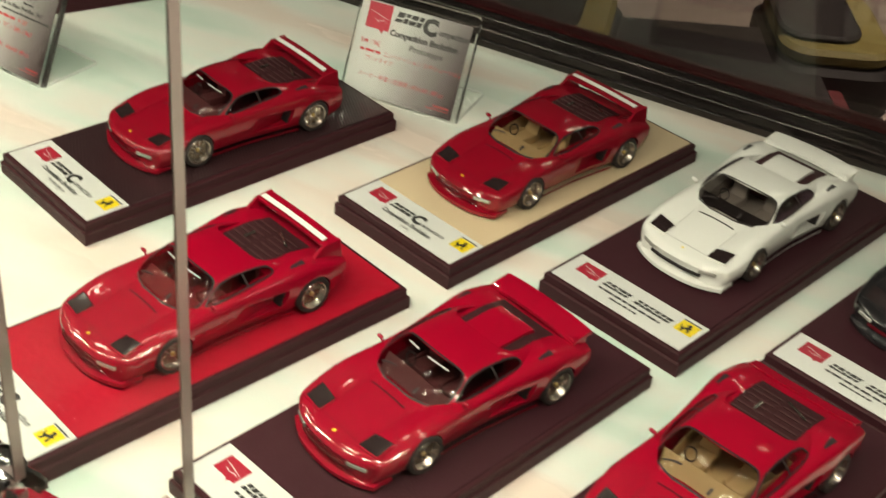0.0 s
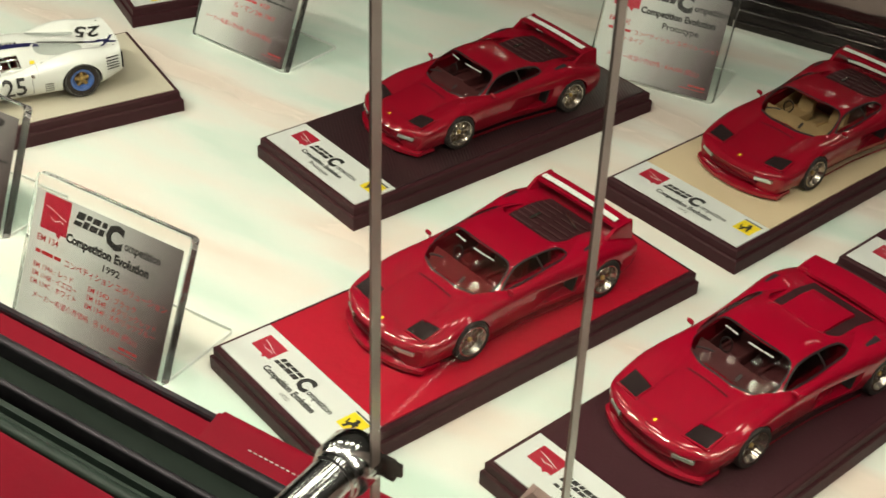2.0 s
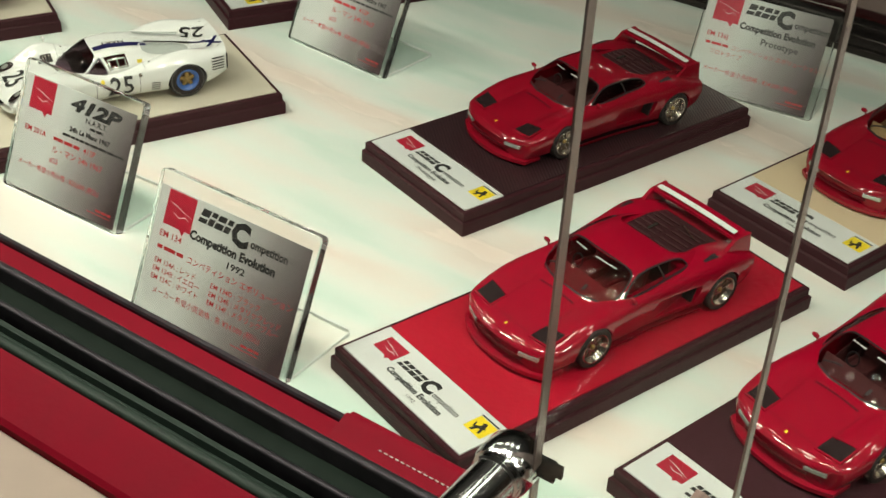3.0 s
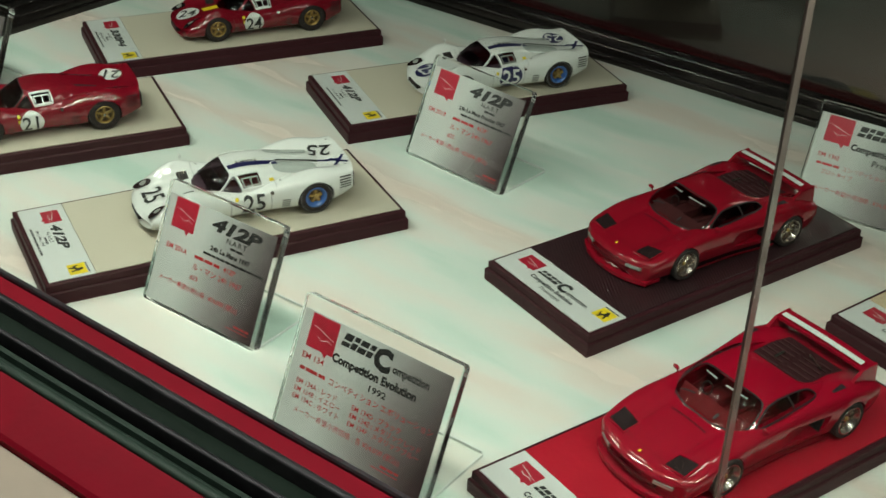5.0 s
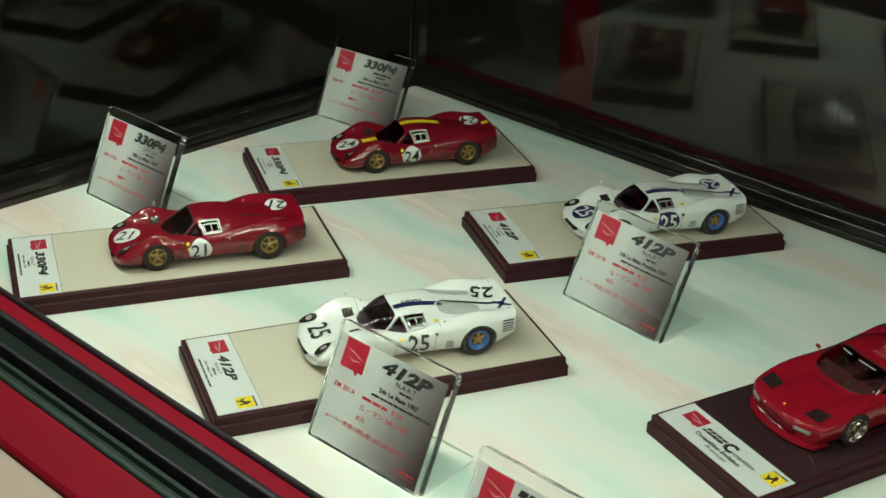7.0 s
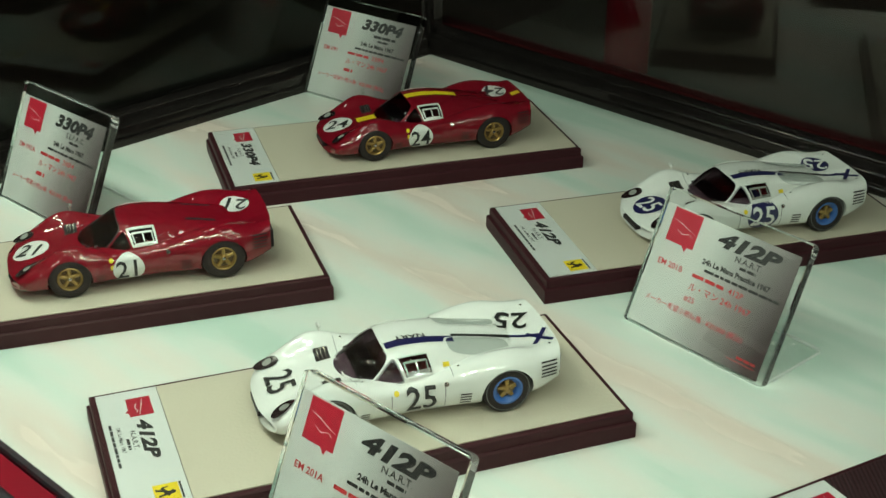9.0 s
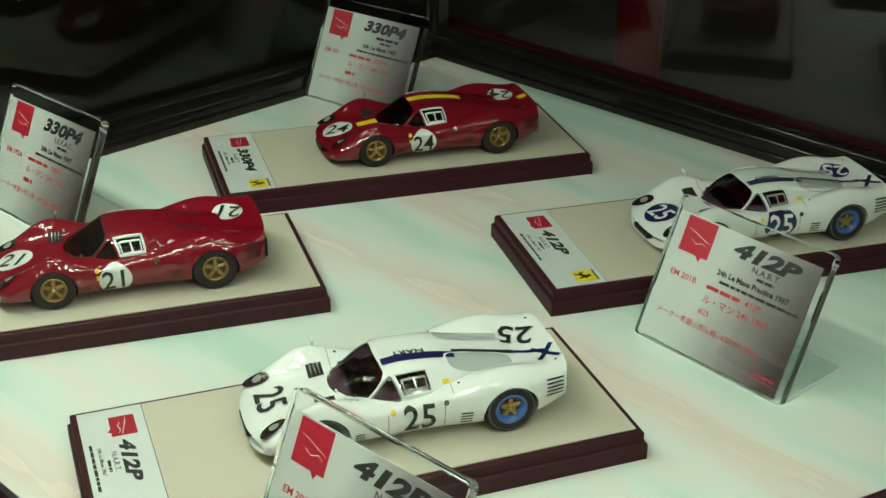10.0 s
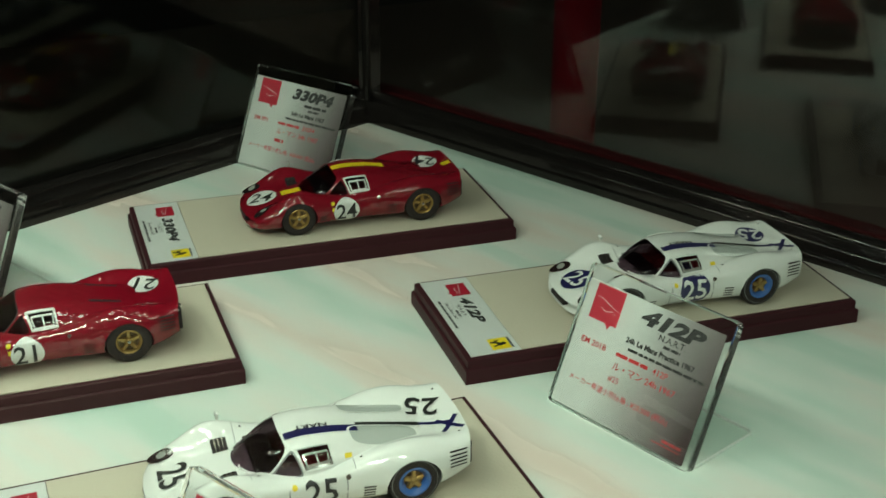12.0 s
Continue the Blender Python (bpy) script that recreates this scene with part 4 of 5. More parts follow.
def wheel_meshes(r, w, rim_r, band):
    """Tyre, dished spoked rim and an optional coloured ring; the face looks along +y."""
    tyre = mesh_of("tyre", *mm(lathe([(rim_r, -w / 2), (r - 0.7, -w / 2), (r, -w / 2 + 0.7), (r, w / 2 - 0.9), (r - 0.35, w / 2 - 0.25), (r - 0.9, w / 2 + 0.02), (rim_r + 0.8, w / 2 + 0.1), (rim_r + 0.2, w / 2), (rim_r, w / 2 - 0.3), (rim_r, -w / 2)], 44, "y")), RUBBER, True)
    inner = rim_r - 1.5 if band else rim_r - 0.5
    bits = [] if band else [lathe([(rim_r, w / 2 - 0.2), (rim_r - 0.25, w / 2), (rim_r - 0.7, w / 2 - 0.25), (rim_r - 1.0, w / 2 - 1.4)], 36, "y")]
    dish = lathe([(rim_r - 0.85, w / 2 - 1.6), (0.0, w / 2 - 2.2)], 32, "y")
    for k in range(5):
        a = 2 * math.pi * k / 5 + 0.3
        c, s = math.cos(a), math.sin(a)
        g = box(0.6, inner, -0.75, 0.75, w / 2 - 1.9, w / 2 - 0.7, 0.25)
        bits.append(moved(g, lambda x, y, z, c=c, s=s: (x * c - y * s * (1.15 - 0.10 * x), z, x * s + y * c * (1.15 - 0.10 * x))))
    bits.append(lathe([(0.0, w / 2 - 0.1), (0.8, w / 2 - 0.15), (1.25, w / 2 - 0.5), (1.6, w / 2 - 1.8)], 16, "y"))
    rim = join(*bits)
    ring = lathe([(rim_r + 0.3, w / 2 + 0.14), (rim_r - 0.2, w / 2 + 0.16), (rim_r - 0.7, w / 2 - 0.2), (rim_r - 1.6, w / 2 - 1.3), (rim_r - 1.7, w / 2 - 1.8)], 44, "y") if band else None
    lab = lathe([(r - 1.15, w / 2 + 0.14), (r - 0.95, w / 2 + 0.12)], 40, "y")
    return tyre, rim, ring, lab, dish


def deep_wheel(r, w, rim_r):
    """A low tyre on a deep-dished rim with a bright lip and a spoked centre set far in."""
    tyre = mesh_of("tyre", *mm(lathe([(rim_r, -w / 2), (r - 0.5, -w / 2), (r, -w / 2 + 0.5), (r, w / 2 - 0.6), (r - 0.4, w / 2), (rim_r + 0.3, w / 2 + 0.05), (rim_r, w / 2 - 0.2), (rim_r, -w / 2)], 44, "y")), RUBBER, True)
    deep = w / 2 - 2.1
    bits = [lathe([(rim_r, w / 2 - 0.1), (rim_r - 0.2, w / 2 + 0.1), (rim_r - 0.55, w / 2), (rim_r - 0.7, w / 2 - 0.4), (rim_r - 1.5, deep)], 40, "y")]
    for k in range(10):
        c, s = math.cos(math.pi * k / 5), math.sin(math.pi * k / 5)
        bits.append(moved(box(0.9, rim_r - 1.3, -0.28, 0.28, deep - 0.3, deep + 0.45, 0.12), lambda x, y, z, c=c, s=s: (x * c - y * s, z, x * s + y * c)))
    return tyre, join(*bits), None, None, lathe([(rim_r - 1.4, deep), (0.0, deep - 0.2)], 32, "y")


WHEELS = {}
HUBS = {mat.name: mesh_of("hub", *mm(lathe([(0.0, 0.7), (0.6, 0.65), (0.95, 0.2), (1.0, -0.6)], 16, "y")), mat, True) for mat in (GOLD, SILVER)}


def wheel(car, x, y, z, r, w, rim_r, rim_mat, band):
    key = (r, w, rim_r, rim_mat.name, band)
    if key not in WHEELS:
        t, rim, ring, lab, dish = deep_wheel(r, w, rim_r) if rim_mat is SILVER else wheel_meshes(r, w, rim_r, band)
        WHEELS[key] = (t, mesh_of("rim", *mm(rim), rim_mat, True), mesh_of("band", *mm(ring), BLUE, True) if ring else None, mesh_of("wall_line", *mm(lab), GREYINK) if ring else None, mesh_of("dish", *mm(dish), DARKRIM))
    t, rim, ring, lab, dish = WHEELS[key]
    m = Matrix.Translation((x * MM, y * MM, z * MM)) @ Matrix.Rotation(math.pi if y < 0 else 0, 4, "Z")
    ob = part("wheel", t, None, car, "black rubber tyre", m=m)
    rim_ob = part("rim", rim, None, ob, "ten-spoke deep alloy rim" if rim_mat is SILVER else "five-spoke alloy rim")
    part("dish", dish, None, ob, "dark wheel dish")
    part("hub", HUBS[(GOLD if band or rim_mat is SILVER else SILVER).name], None, ob, "small bright hub", m=Matrix.Translation((0, (w / 2 - (1.7 if rim_mat is SILVER else 0.6)) * MM, 0)))
    if ring:
        part("band", ring, None, ob, "blue painted rim")
        part("wall_line", lab, None, ob)
    return ob


def seat(x, y, z, mat_parent, mat, tall=11.0):
    g = join(moved(box(0, 9, -4, 4, 0, 2.4, 0.6), lambda a, b, c: (x + a, y + b, z + c)),
             moved(box(0, 2.4, -3.8, 3.8, 0, tall, 0.8), lambda a, b, c: (x + 8 + a + c * 0.35, y + b * (1 - 0.3 * max(0, c / tall - 0.7) / 0.3), z + c)),
             *[moved(box(0, 8, -0.6, 0.6, 0, 3.6, 0.4), lambda a, b, c, o=o: (x + a, y + o + b, z + c)) for o in (-3.8, 3.8)])
    return part("car_seat", mm(g), mat, mat_parent, "bucket seat")


def mirror_pod(car, x, y, z, mat):
    sgn = 1 if y > 0 else -1
    pod = lathe([(0.0, -1.5), (0.7, -1.2), (1.0, 0.0), (0.7, 1.2), (0.0, 1.5)], 14, "y")
    g = join(moved(pod, lambda a, b, c: (x + a * 0.7, y + sgn * 1.6 + b, z + 1.6 + c)), moved(box(-0.35, 0.35, -0.4, 0.4, -0.4, 1.3), lambda a, b, c: (x + a, y + sgn * (0.5 + c * 0.6), z + c)))
    return part("mirror", mm(g), mat, car, "door mirror", True)


# --- the endurance racer ---
P_UP = curve([(0, 7.4), (3, 9.2), (10, 11.4), (22, 13.2), (30, 14.2), (42, 15.2), (60, 16.6), (76, 16.8), (86, 16.8), (92, 17.6), (97, 18.9)])
P_W = curve([(0, 17.0), (2, 18.6), (8, 20.2), (20, 21.0), (33, 20.0), (46, 19.3), (58, 19.8), (70, 21.2), (79, 21.6), (90, 20.2), (97, 18.8)])


def p_upper(x, y):
    front = 6.2 * math.exp(-((x - 21.5) / 11.0) ** 2) * math.exp(-((y - 16.4) / 4.8) ** 2)
    rear = 4.1 * math.exp(-((x - 77) / (14 if x < 77 else 15)) ** 2) * math.exp(-((y - 16.8) / 5.4) ** 2)
    return P_UP(x) + front + rear


RACER = Shell(97.0, P_W, curve([(0, 6.0), (10, 7.6), (50, 8.6), (97, 12.0)]), curve([(0, 3.6), (6, 2.7), (85, 2.7), (97, 6.5)]), p_upper, 3.8, 0.40, 0.40)
RACER_CABIN = Cabin(26.0, 84.0, curve([(26, 14.4), (31, 17.2), (36, 20.0), (41, 21.9), (47, 22.5), (55, 22.1), (65, 20.5), (76, 18.4), (84, 16.8)]),
                    curve([(26, 13.2), (34, 16.2), (46, 17.2), (58, 16.4), (72, 13.6), (84, 10.8)]), curve([(26, 12.8), (46, 13.8), (58, 14.4), (84, 16.8)]), 0.26, 8.0, 0.5, 0.6)


RACER_GLASS, WEDGE_GLASS = {}, {}


def hollow(x0, x1, w, z0, z1, t=0.3):
    """An open tub: floor and four walls."""
    return join(box(x0, x1, -w, w, z0, z0 + t), box(x0, x0 + t, -w, w, z0, z1), box(x1 - t, x1, -w, w, z0, z1), box(x0, x1, -w, -w + t, z0, z1), box(x0, x1, w - t, w, z0, z1))


def race_car(m, paint, numeral, style, label):
    """style: 'white', 'navy', 'plain' or 'yellow'."""
    car = thing("model_car", m, label, "model car", "racing model cars")
    white = style in ("white", "navy")
    rim, band = GOLD, white
    wells = [(21.3, 6.9, 8.1, 11.5), (77.1, 7.4, 8.7, 11.0)]
    body = part("body", carved("body", RACER.mesh(), wells, paint, [prism([(33.8, -8.2), (46.0, -12.2), (58.2, -12.2), (58.2, 12.2), (46.0, 12.2), (33.8, 8.2)], 7.8, 24.0)]), None, car, "glossy painted body")
    if not RACER_GLASS:
        screen = rounded([(26.3, -0.91), (26.3, 0.91), (39.4, 0.46), (40.6, 0.0), (39.4, -0.46)])
        quarter = rounded([(27.3, 0.93), (39.6, 0.475), (40.9, 0.465), (41.0, 0.90), (40.8, 0.968), (31.0, 0.975)], 2)
        side = split([(41.8, 0.455), (41.8, 0.925), (53.4, 0.925), (52.8, 0.455)])
        wins = [screen, quarter, other(quarter), side, other(side)]
        RACER_GLASS.update(wins=wins, shell=thick(pruned(*RACER_CABIN.shell(wins)), 0.35), panes=[thick(RACER_CABIN.pane(w), 0.2) for w in wins], rims=[thick(RACER_CABIN.surround(w, 0.35, 0.15), 0.25) for w in wins])
    gl = RACER_GLASS
    part("cabin", mm(gl["shell"]), paint, car, "painted roof and tail", True)
    ws = part("windscreen", mm(gl["panes"][0]), SCREEN_DARK, car, "smoked wrap-round windscreen", True)
    ws.visible_shadow = False
    part("screen_surround", mm(gl["rims"][0]), TRIM if style == "plain" else paint, ws)
    part("wiper", mm(thick(RACER_CABIN.grid([28.5 + k for k in range(9)], [-0.10, -0.07], 0.5), 0.3)), TRIM, car, "thin black wiper")
    for k in (1, 2):
        q = part("quarter_window", mm(gl["panes"][k]), SCREEN_DARK, car, "smoked quarter window", True)
        q.visible_shadow = False
        part("window_frame", mm(gl["rims"][k]), GREYINK if white else paint, q)
    frame_mat = PAPERW
    for k in (3, 4):
        win = part("side_window", mm(gl["panes"][k]), SCREEN, car, "clear side window", True)
        win.visible_shadow = False
        w = gl["wins"][k]
        part("window_frame", mm(thick(RACER_CABIN.surround(w, 0.25, 0.3 if white else 0.35 if style == "yellow" else 0.7, 0.3), 0.4)), frame_mat, win, "pale window frame")
        t0, t1 = (0.62, 0.90) if k == 3 else (-0.90, -0.62)
        part("window_bar", mm(thick(RACER_CABIN.surround(split([(43.2, t0), (43.2, t1), (51.8, t1), (51.8, t0)] if k == 3 else [(43.2, t1), (51.8, t1), (51.8, t0), (43.2, t0)]), 0.2, 0.3, 0.2), 0.3)), PAPERW if not white else LAMP_GLASS, win, "sliding inner frame")
        part("window_bar", mm(thick(RACER_CABIN.grid([47.4, 47.9], [t0, (t0 + t1) / 2, t1], 0.22), 0.3)), PAPERW if not white else LAMP_GLASS, win)
    # cockpit
    lining = REDSEAT if white else DARKSEAT
    part("cockpit", mm(moved(hollow(34.0, 58.0, 12.0, 8.0, 14.4), lambda x, y, z: (x, y * min(1, 0.68 + 0.32 * (x - 34) / 12), z))), lining, car, "hollow cockpit lining")
    part("dashboard", mm(moved(box(29.0, 36.6, -10.6, 10.6, 12.0, 15.4, 0.8), lambda x, y, z: (x + 0.02 * y * y, y, z))), TRIM, car, "dark dashboard")
    part("steering_wheel", mm(moved(lathe([(1.9, -0.2), (2.3, 0.0), (1.9, 0.2), (1.7, 0.0), (1.9, -0.2)], 20, "x"), lambda x, y, z: (39.0 + x + z * 0.4, y + 5.5, z + 15.6))), TRIM, car, "steering wheel", True)
    for y in (-5.8, 5.8):
        seat(43.0, y, 9.0, car, lining, 9.6)
    # engine cover window and louvred tail
    for y in (-8.0, 8.0):
        if style != "plain":
            win = part("engine_window", mm(on_roof(RACER_CABIN, moved(disc(1.0, 40, 8), lambda u, v, h: (10.4 * math.copysign(abs(u) ** 0.55, u), 3.9 * math.copysign(abs(v) ** 0.55, v), 0)), 71.0, y, 0.2)), FROSTED if white else paint, car, "engine cover window", True)
            ring = [(10.6 * math.copysign(abs(math.cos(a)) ** 0.5, math.cos(a)), 4.1 * math.copysign(abs(math.sin(a)) ** 0.5, math.sin(a))) for a in [2 * math.pi * k / 48 for k in range(48)]]
            part("engine_window_rim", mm(on_roof(RACER_CABIN, ([(x * c, z * c, 0) for c in (0.97, 1.04) for x, z in ring], [(k, (k + 1) % 48, 48 + (k + 1) % 48, 48 + k) for k in range(48)]), 71.0, y, 0.34)), paint, win)
    for sgn in (-1, 1):
        for k in range(5):
            part("louvre", mm(thick(on_side(RACER, sheet(5.6, 0.45, 3, 1), 91.0, 11.2 + k * 1.25, sgn, 0.08), 0.1)), TRIM, car, "dark tail slot")
        for k in range(4):
            part("louvre", mm(thick(on_side(RACER, sheet(3.6, 0.4, 3, 1), 63.2, 6.2 + k * 1.15, sgn, 0.08), 0.1)), TRIM, car, "dark flank slot")
        for k in range(3):
            part("louvre", mm(thick(on_side(RACER, sheet(3.0, 0.4, 3, 1), 32.0, 5.6 + k * 1.15, sgn, 0.08), 0.1)), TRIM, car, "dark flank slot")
        part("door_line", mm(on_side(RACER, join(shifted(sheet(0.3, 8.5, 1, 6), -8.6, 0), shifted(sheet(0.3, 8.5, 1, 6), 8.6, 0), shifted(sheet(17.4, 0.3, 8, 1), 0, -4.3)), 48.0, 9.6, sgn, 0.05)), GREYINK if white else SEAM_RED, car)
        part("fuel_cap", mm(on_side(RACER, disc(0.8, 12, 2), 57.0, 13.8, sgn, 0.15)), SILVER, car, "small round cap")
        part("side_light", mm(on_side(RACER, disc(0.85, 14, 2), 41.0 if white else 36.4, 13.0, sgn, 0.15)), YELLOW, car, "small round yellow lamp")
        lamp = part("headlamp", mm(on_top(RACER, moved(disc(1.0, 24, 4), lambda u, v, h: (u * 4.2, v * 2.5, 0)), 6.6, sgn * 13.4, 0.14, -sgn * 24)), LAMP_COVER, car, "smoked faired-in headlamp", True)
        part("bulb", mm(on_top(RACER, disc(1.5, 16, 3), 7.0, sgn * 13.4, 0.24)), LAMP_GLASS, lamp, "round bright lens")
        wheel(car, 21.3, sgn * 16.3, 7.7, 7.7, 6.6, 4.6, rim, band)
        wheel(car, 77.1, sgn * 16.2, 8.2, 8.2, 8.0, 4.7, rim, band)
        part("hood_vent", mm(on_top(RACER, sheet(4.8, 5.2, 4, 4), 24.0, sgn * 8.6, 0.08)), TRIM, car, "dark bonnet vent")
        for k in range(3):
            part("vent_slat", mm(thick(on_top(RACER, sheet(0.5, 5.0, 1, 4), 22.8 + k * 1.2, sgn * 8.6, 0.35), 0.2)), SILVER, car)
    seam = GREYINK if white else SEAM_RED
    part("nose_seam", mm(on_top(RACER, join(sheet(0.22, 34.0, 1, 24)), 29.0, 0, 0.05)), seam, car)
    part("tail_seam", mm(on_top(RACER, join(shifted(sheet(0.22, 11.0, 1, 10), 0, 14.0), shifted(sheet(0.22, 11.0, 1, 10), 0, -14.0)), 59.5, 0, 0.05)), seam, car)
    for x, y in ((31.5, 14.2), (31.5, -14.2), (93.5, 13.0), (93.5, -13.0), (62.0, 15.5), (62.0, -15.5)):
        part("fastener", mm(on_top(RACER, disc(0.4, 10, 1), x, y, 0.1)), SILVER, car, "tiny bright fastener")
    part("nose_intake", mm(moved(box(-0.25, 2.0, -6.0, 6.0, 4.6, 6.4, 0.3), lambda x, y, z: (x + 0.05 * y * y / 6, y, z))), TRIM, car, "dark nose intake")
    part("tail_panel", mm(box(95.5, 96.9, -15, 15, 8.0, 15.5, 0.4)), TRIM, car, "dark tail panel")
    part("exhaust_pipe", mm(moved(lathe([(0.0, 95.0), (1.2, 95.0), (1.2, 99.0), (0.9, 99.0), (0.9, 95.5)], 16, "x"), lambda x, y, z: (x, y + 5, z + 7))), SILVER, car, "exhaust pipe", True)
    mirror_pod(car, 25.0, 15.6, RACER.top(25.0, 15.6), paint if white else LAMP_GLASS)
    # numbers: on round grounds for the red cars

    def number(size):
        return fine(shifted(lettering(numeral, size, 0.012, 0, 0.92, "CENTER"), 0, -size * 0.36), 2)
    nx = 49.0 if white else 42.4
    spots = [("hood", lambda g, o: on_top(RACER, g, 9.0, 1.0, o, {"white": -92, "navy": -84}.get(style, -30))), ("tail", lambda g, o: on_top(RACER, g, *((87.0, 5.5) if style == "white" else (86.0, 6.5)), o, 158)),
             ("near", lambda g, o: on_side(RACER, g, nx, 10.4 if white else 8.9, -1, o)), ("far", lambda g, o: on_side(RACER, ([(-x, y, z) for x, y, z in g[0]], [tuple(reversed(q)) for q in g[1]]), nx, 10.4 if white else 8.9, 1, o))]
    for where, lay in spots:
        if style != "white":
            part("roundel", mm(lay(disc({"hood": 6.6, "tail": 5.7}.get(where, 6.2 if style == "navy" else 5.7), 36, 9), 0.24)), PAPERW if style != "navy" else NAVY, body, "round number ground", True)
        g = mm(lay(number((11.4 if white else 10.4) if where in ("near", "far") else 12.6 if style == "white" else 11.0), 0.42))
        part("number", g, PAPERW if style == "navy" else INK, body, "racing number")
    if style in ("white", "navy"):
        stripe = RACER_CABIN
        part("roof_stripe", mm(on_roof(stripe, sheet(22.5, 3.3, 24, 3), 52.4, -5.0, 0.22)), NAVY, body, "navy stripe along the roof")
        part("engine_stripe", mm(on_roof(stripe, sheet(20, 1.9, 22, 2), 73.6, -3.0, 0.26)), INK, body, "dark stripe between the engine windows")
        part("tail_stripe", mm(on_top(RACER, join(moved(sheet(9.0, 1.5, 9, 2), lambda u, v, q: (u - 4.0, v + 1.5 - 0.35 * (u - 4.5), 0)), *[moved(sheet(10.0, 1.5, 10, 2), lambda u, v, q, c=c, t=t: (u * c - v * t, u * t + v * c, 0)) for c, t in ((0.64, 0.77), (0.64, -0.77))]), 92.3, -7.5, 0.24)), NAVY, body, "navy crossed tail bars")
        part("team_lettering", mm(on_roof(stripe, fine(shifted(lettering("NART", 3.0, 0.02, 0, 1.3, "CENTER"), 0, 0)), 50.0, -1.4, 0.26, 180)), INK, body, "black team letters")
    if not white:
        part("deck_grille", mm(thick(on_roof(RACER_CABIN, sheet(11.0, 1.3, 10, 2), 71.0, -6.6, 0.12), 0.1)), TRIM, car, "narrow dark grille on the engine cover")
        part("deck_grille", mm(thick(on_roof(RACER_CABIN, sheet(11.0, 1.3, 10, 2), 71.0, 6.6, 0.12), 0.1)), TRIM, car, "narrow dark grille on the engine cover")
    if style == "yellow":
        part("nose_stripe", mm(on_top(RACER, sheet(9.0, 4.6, 12, 4), 22.0, 0.0, 0.16)), YELLOW, body, "yellow centre stripe")
        part("roof_stripe", mm(on_roof(RACER_CABIN, sheet(24, 4.6, 24, 4), 52.5, 0.0, 0.2)), YELLOW, body, "yellow centre stripe")
        part("tail_stripe", mm(on_top(RACER, sheet(4.0, 3.6, 6, 4), 94.0, 0.0, 0.2)), YELLOW, body, "yellow centre stripe")
    for sgn in (-1, 1):
        if white:
            t = [0.77, 0.82, 0.87]
            g = RACER_CABIN.grid([57.3, 58.4, 59.5], t if sgn < 0 else [-k for k in reversed(t)], 0.2)
        else:
            g = on_side(RACER, sheet(1.2, 1.7, 3, 3), 36.6, 10.4, sgn, 0.16)
        part("door_shield", mm(g), YELLOW, body, "tiny yellow shield")
    return car


# --- the wide wedge coupe ---
T_UP, T_W = curve([(0, 9.8), (2, 11.2), (10, 13.0), (24, 15.6), (34, 17.2), (50, 18.6), (66, 20.0), (80, 20.6), (88, 19.4), (95, 17.8), (104, 15.6)]), curve([(0, 20.0), (2, 21.4), (8, 22.6), (22, 23.4), (36, 22.6), (50, 22.4), (66, 23.6), (82, 25.2), (96, 24.8), (104, 23.6)])


def t_upper(x, y):
    front = 1.5 * math.exp(-((x - 24) / 11) ** 2) * math.exp(-((y - 19) / 4.5) ** 2)
    rear = 1.3 * math.exp(-((x - 84) / 15) ** 2) * math.exp(-((y - 20) / 5) ** 2)
    along = max(0.0, min(1.0, (x - 9) / 6)) * max(0.0, min(1.0, (36 - x) / 5))
    step = max(0.0, min(1.0, (y - 10.4 - 0.06 * x) / 1.3))
    crease = -0.75 * along * (1 - step * step * (3 - 2 * step))
    crown = 0.95 * along * max(0.0, 1 - (y / 11.5) ** 2)
    return T_UP(x) + front + rear + crease + crown


WEDGE = Shell(101.5, T_W, curve([(0, 6.6), (20, 9.4), (60, 10.4), (104, 12.0)]), curve([(0, 2.0), (90, 2.2), (104, 5.0)]), t_upper, 5.5, 0.23, 0.24)
WEDGE_CABIN = Cabin(29.0, 85.0, curve([(29, 16.4), (32, 18.2), (35, 19.9), (39, 21.9), (43, 23.5), (47, 24.5), (53, 24.9), (61, 24.6), (67, 23.9), (73, 22.7), (79, 21.0), (85, 19.2)]),
                    curve([(29, 19.0), (40, 20.5), (50, 21.0), (66, 21.2), (76, 20.4), (85, 19.2)]), curve([(29, 15.4), (50, 17.2), (66, 18.4), (85, 18.2)]), 0.25, 7.0, 0.40, 0.5)


def flank_cut(sgn):
    """A scoop that deepens towards the rear wheel, with a slanted mouth."""
    v = []
    for z, dx in ((7.0, 0.0), (14.2, 2.6)):
        v += [(48.0 + dx * 2, sgn * 22.3, z), (70.0 + dx, sgn * 18.0, z), (70.0 + dx, sgn * 30.0, z), (48.0 + dx * 2, sgn * 30.0, z)]
    f = [(0, 1, 2, 3), (7, 6, 5, 4), (0, 4, 5, 1), (1, 5, 6, 2), (2, 6, 7, 3), (3, 7, 4, 0)]
    return v, f


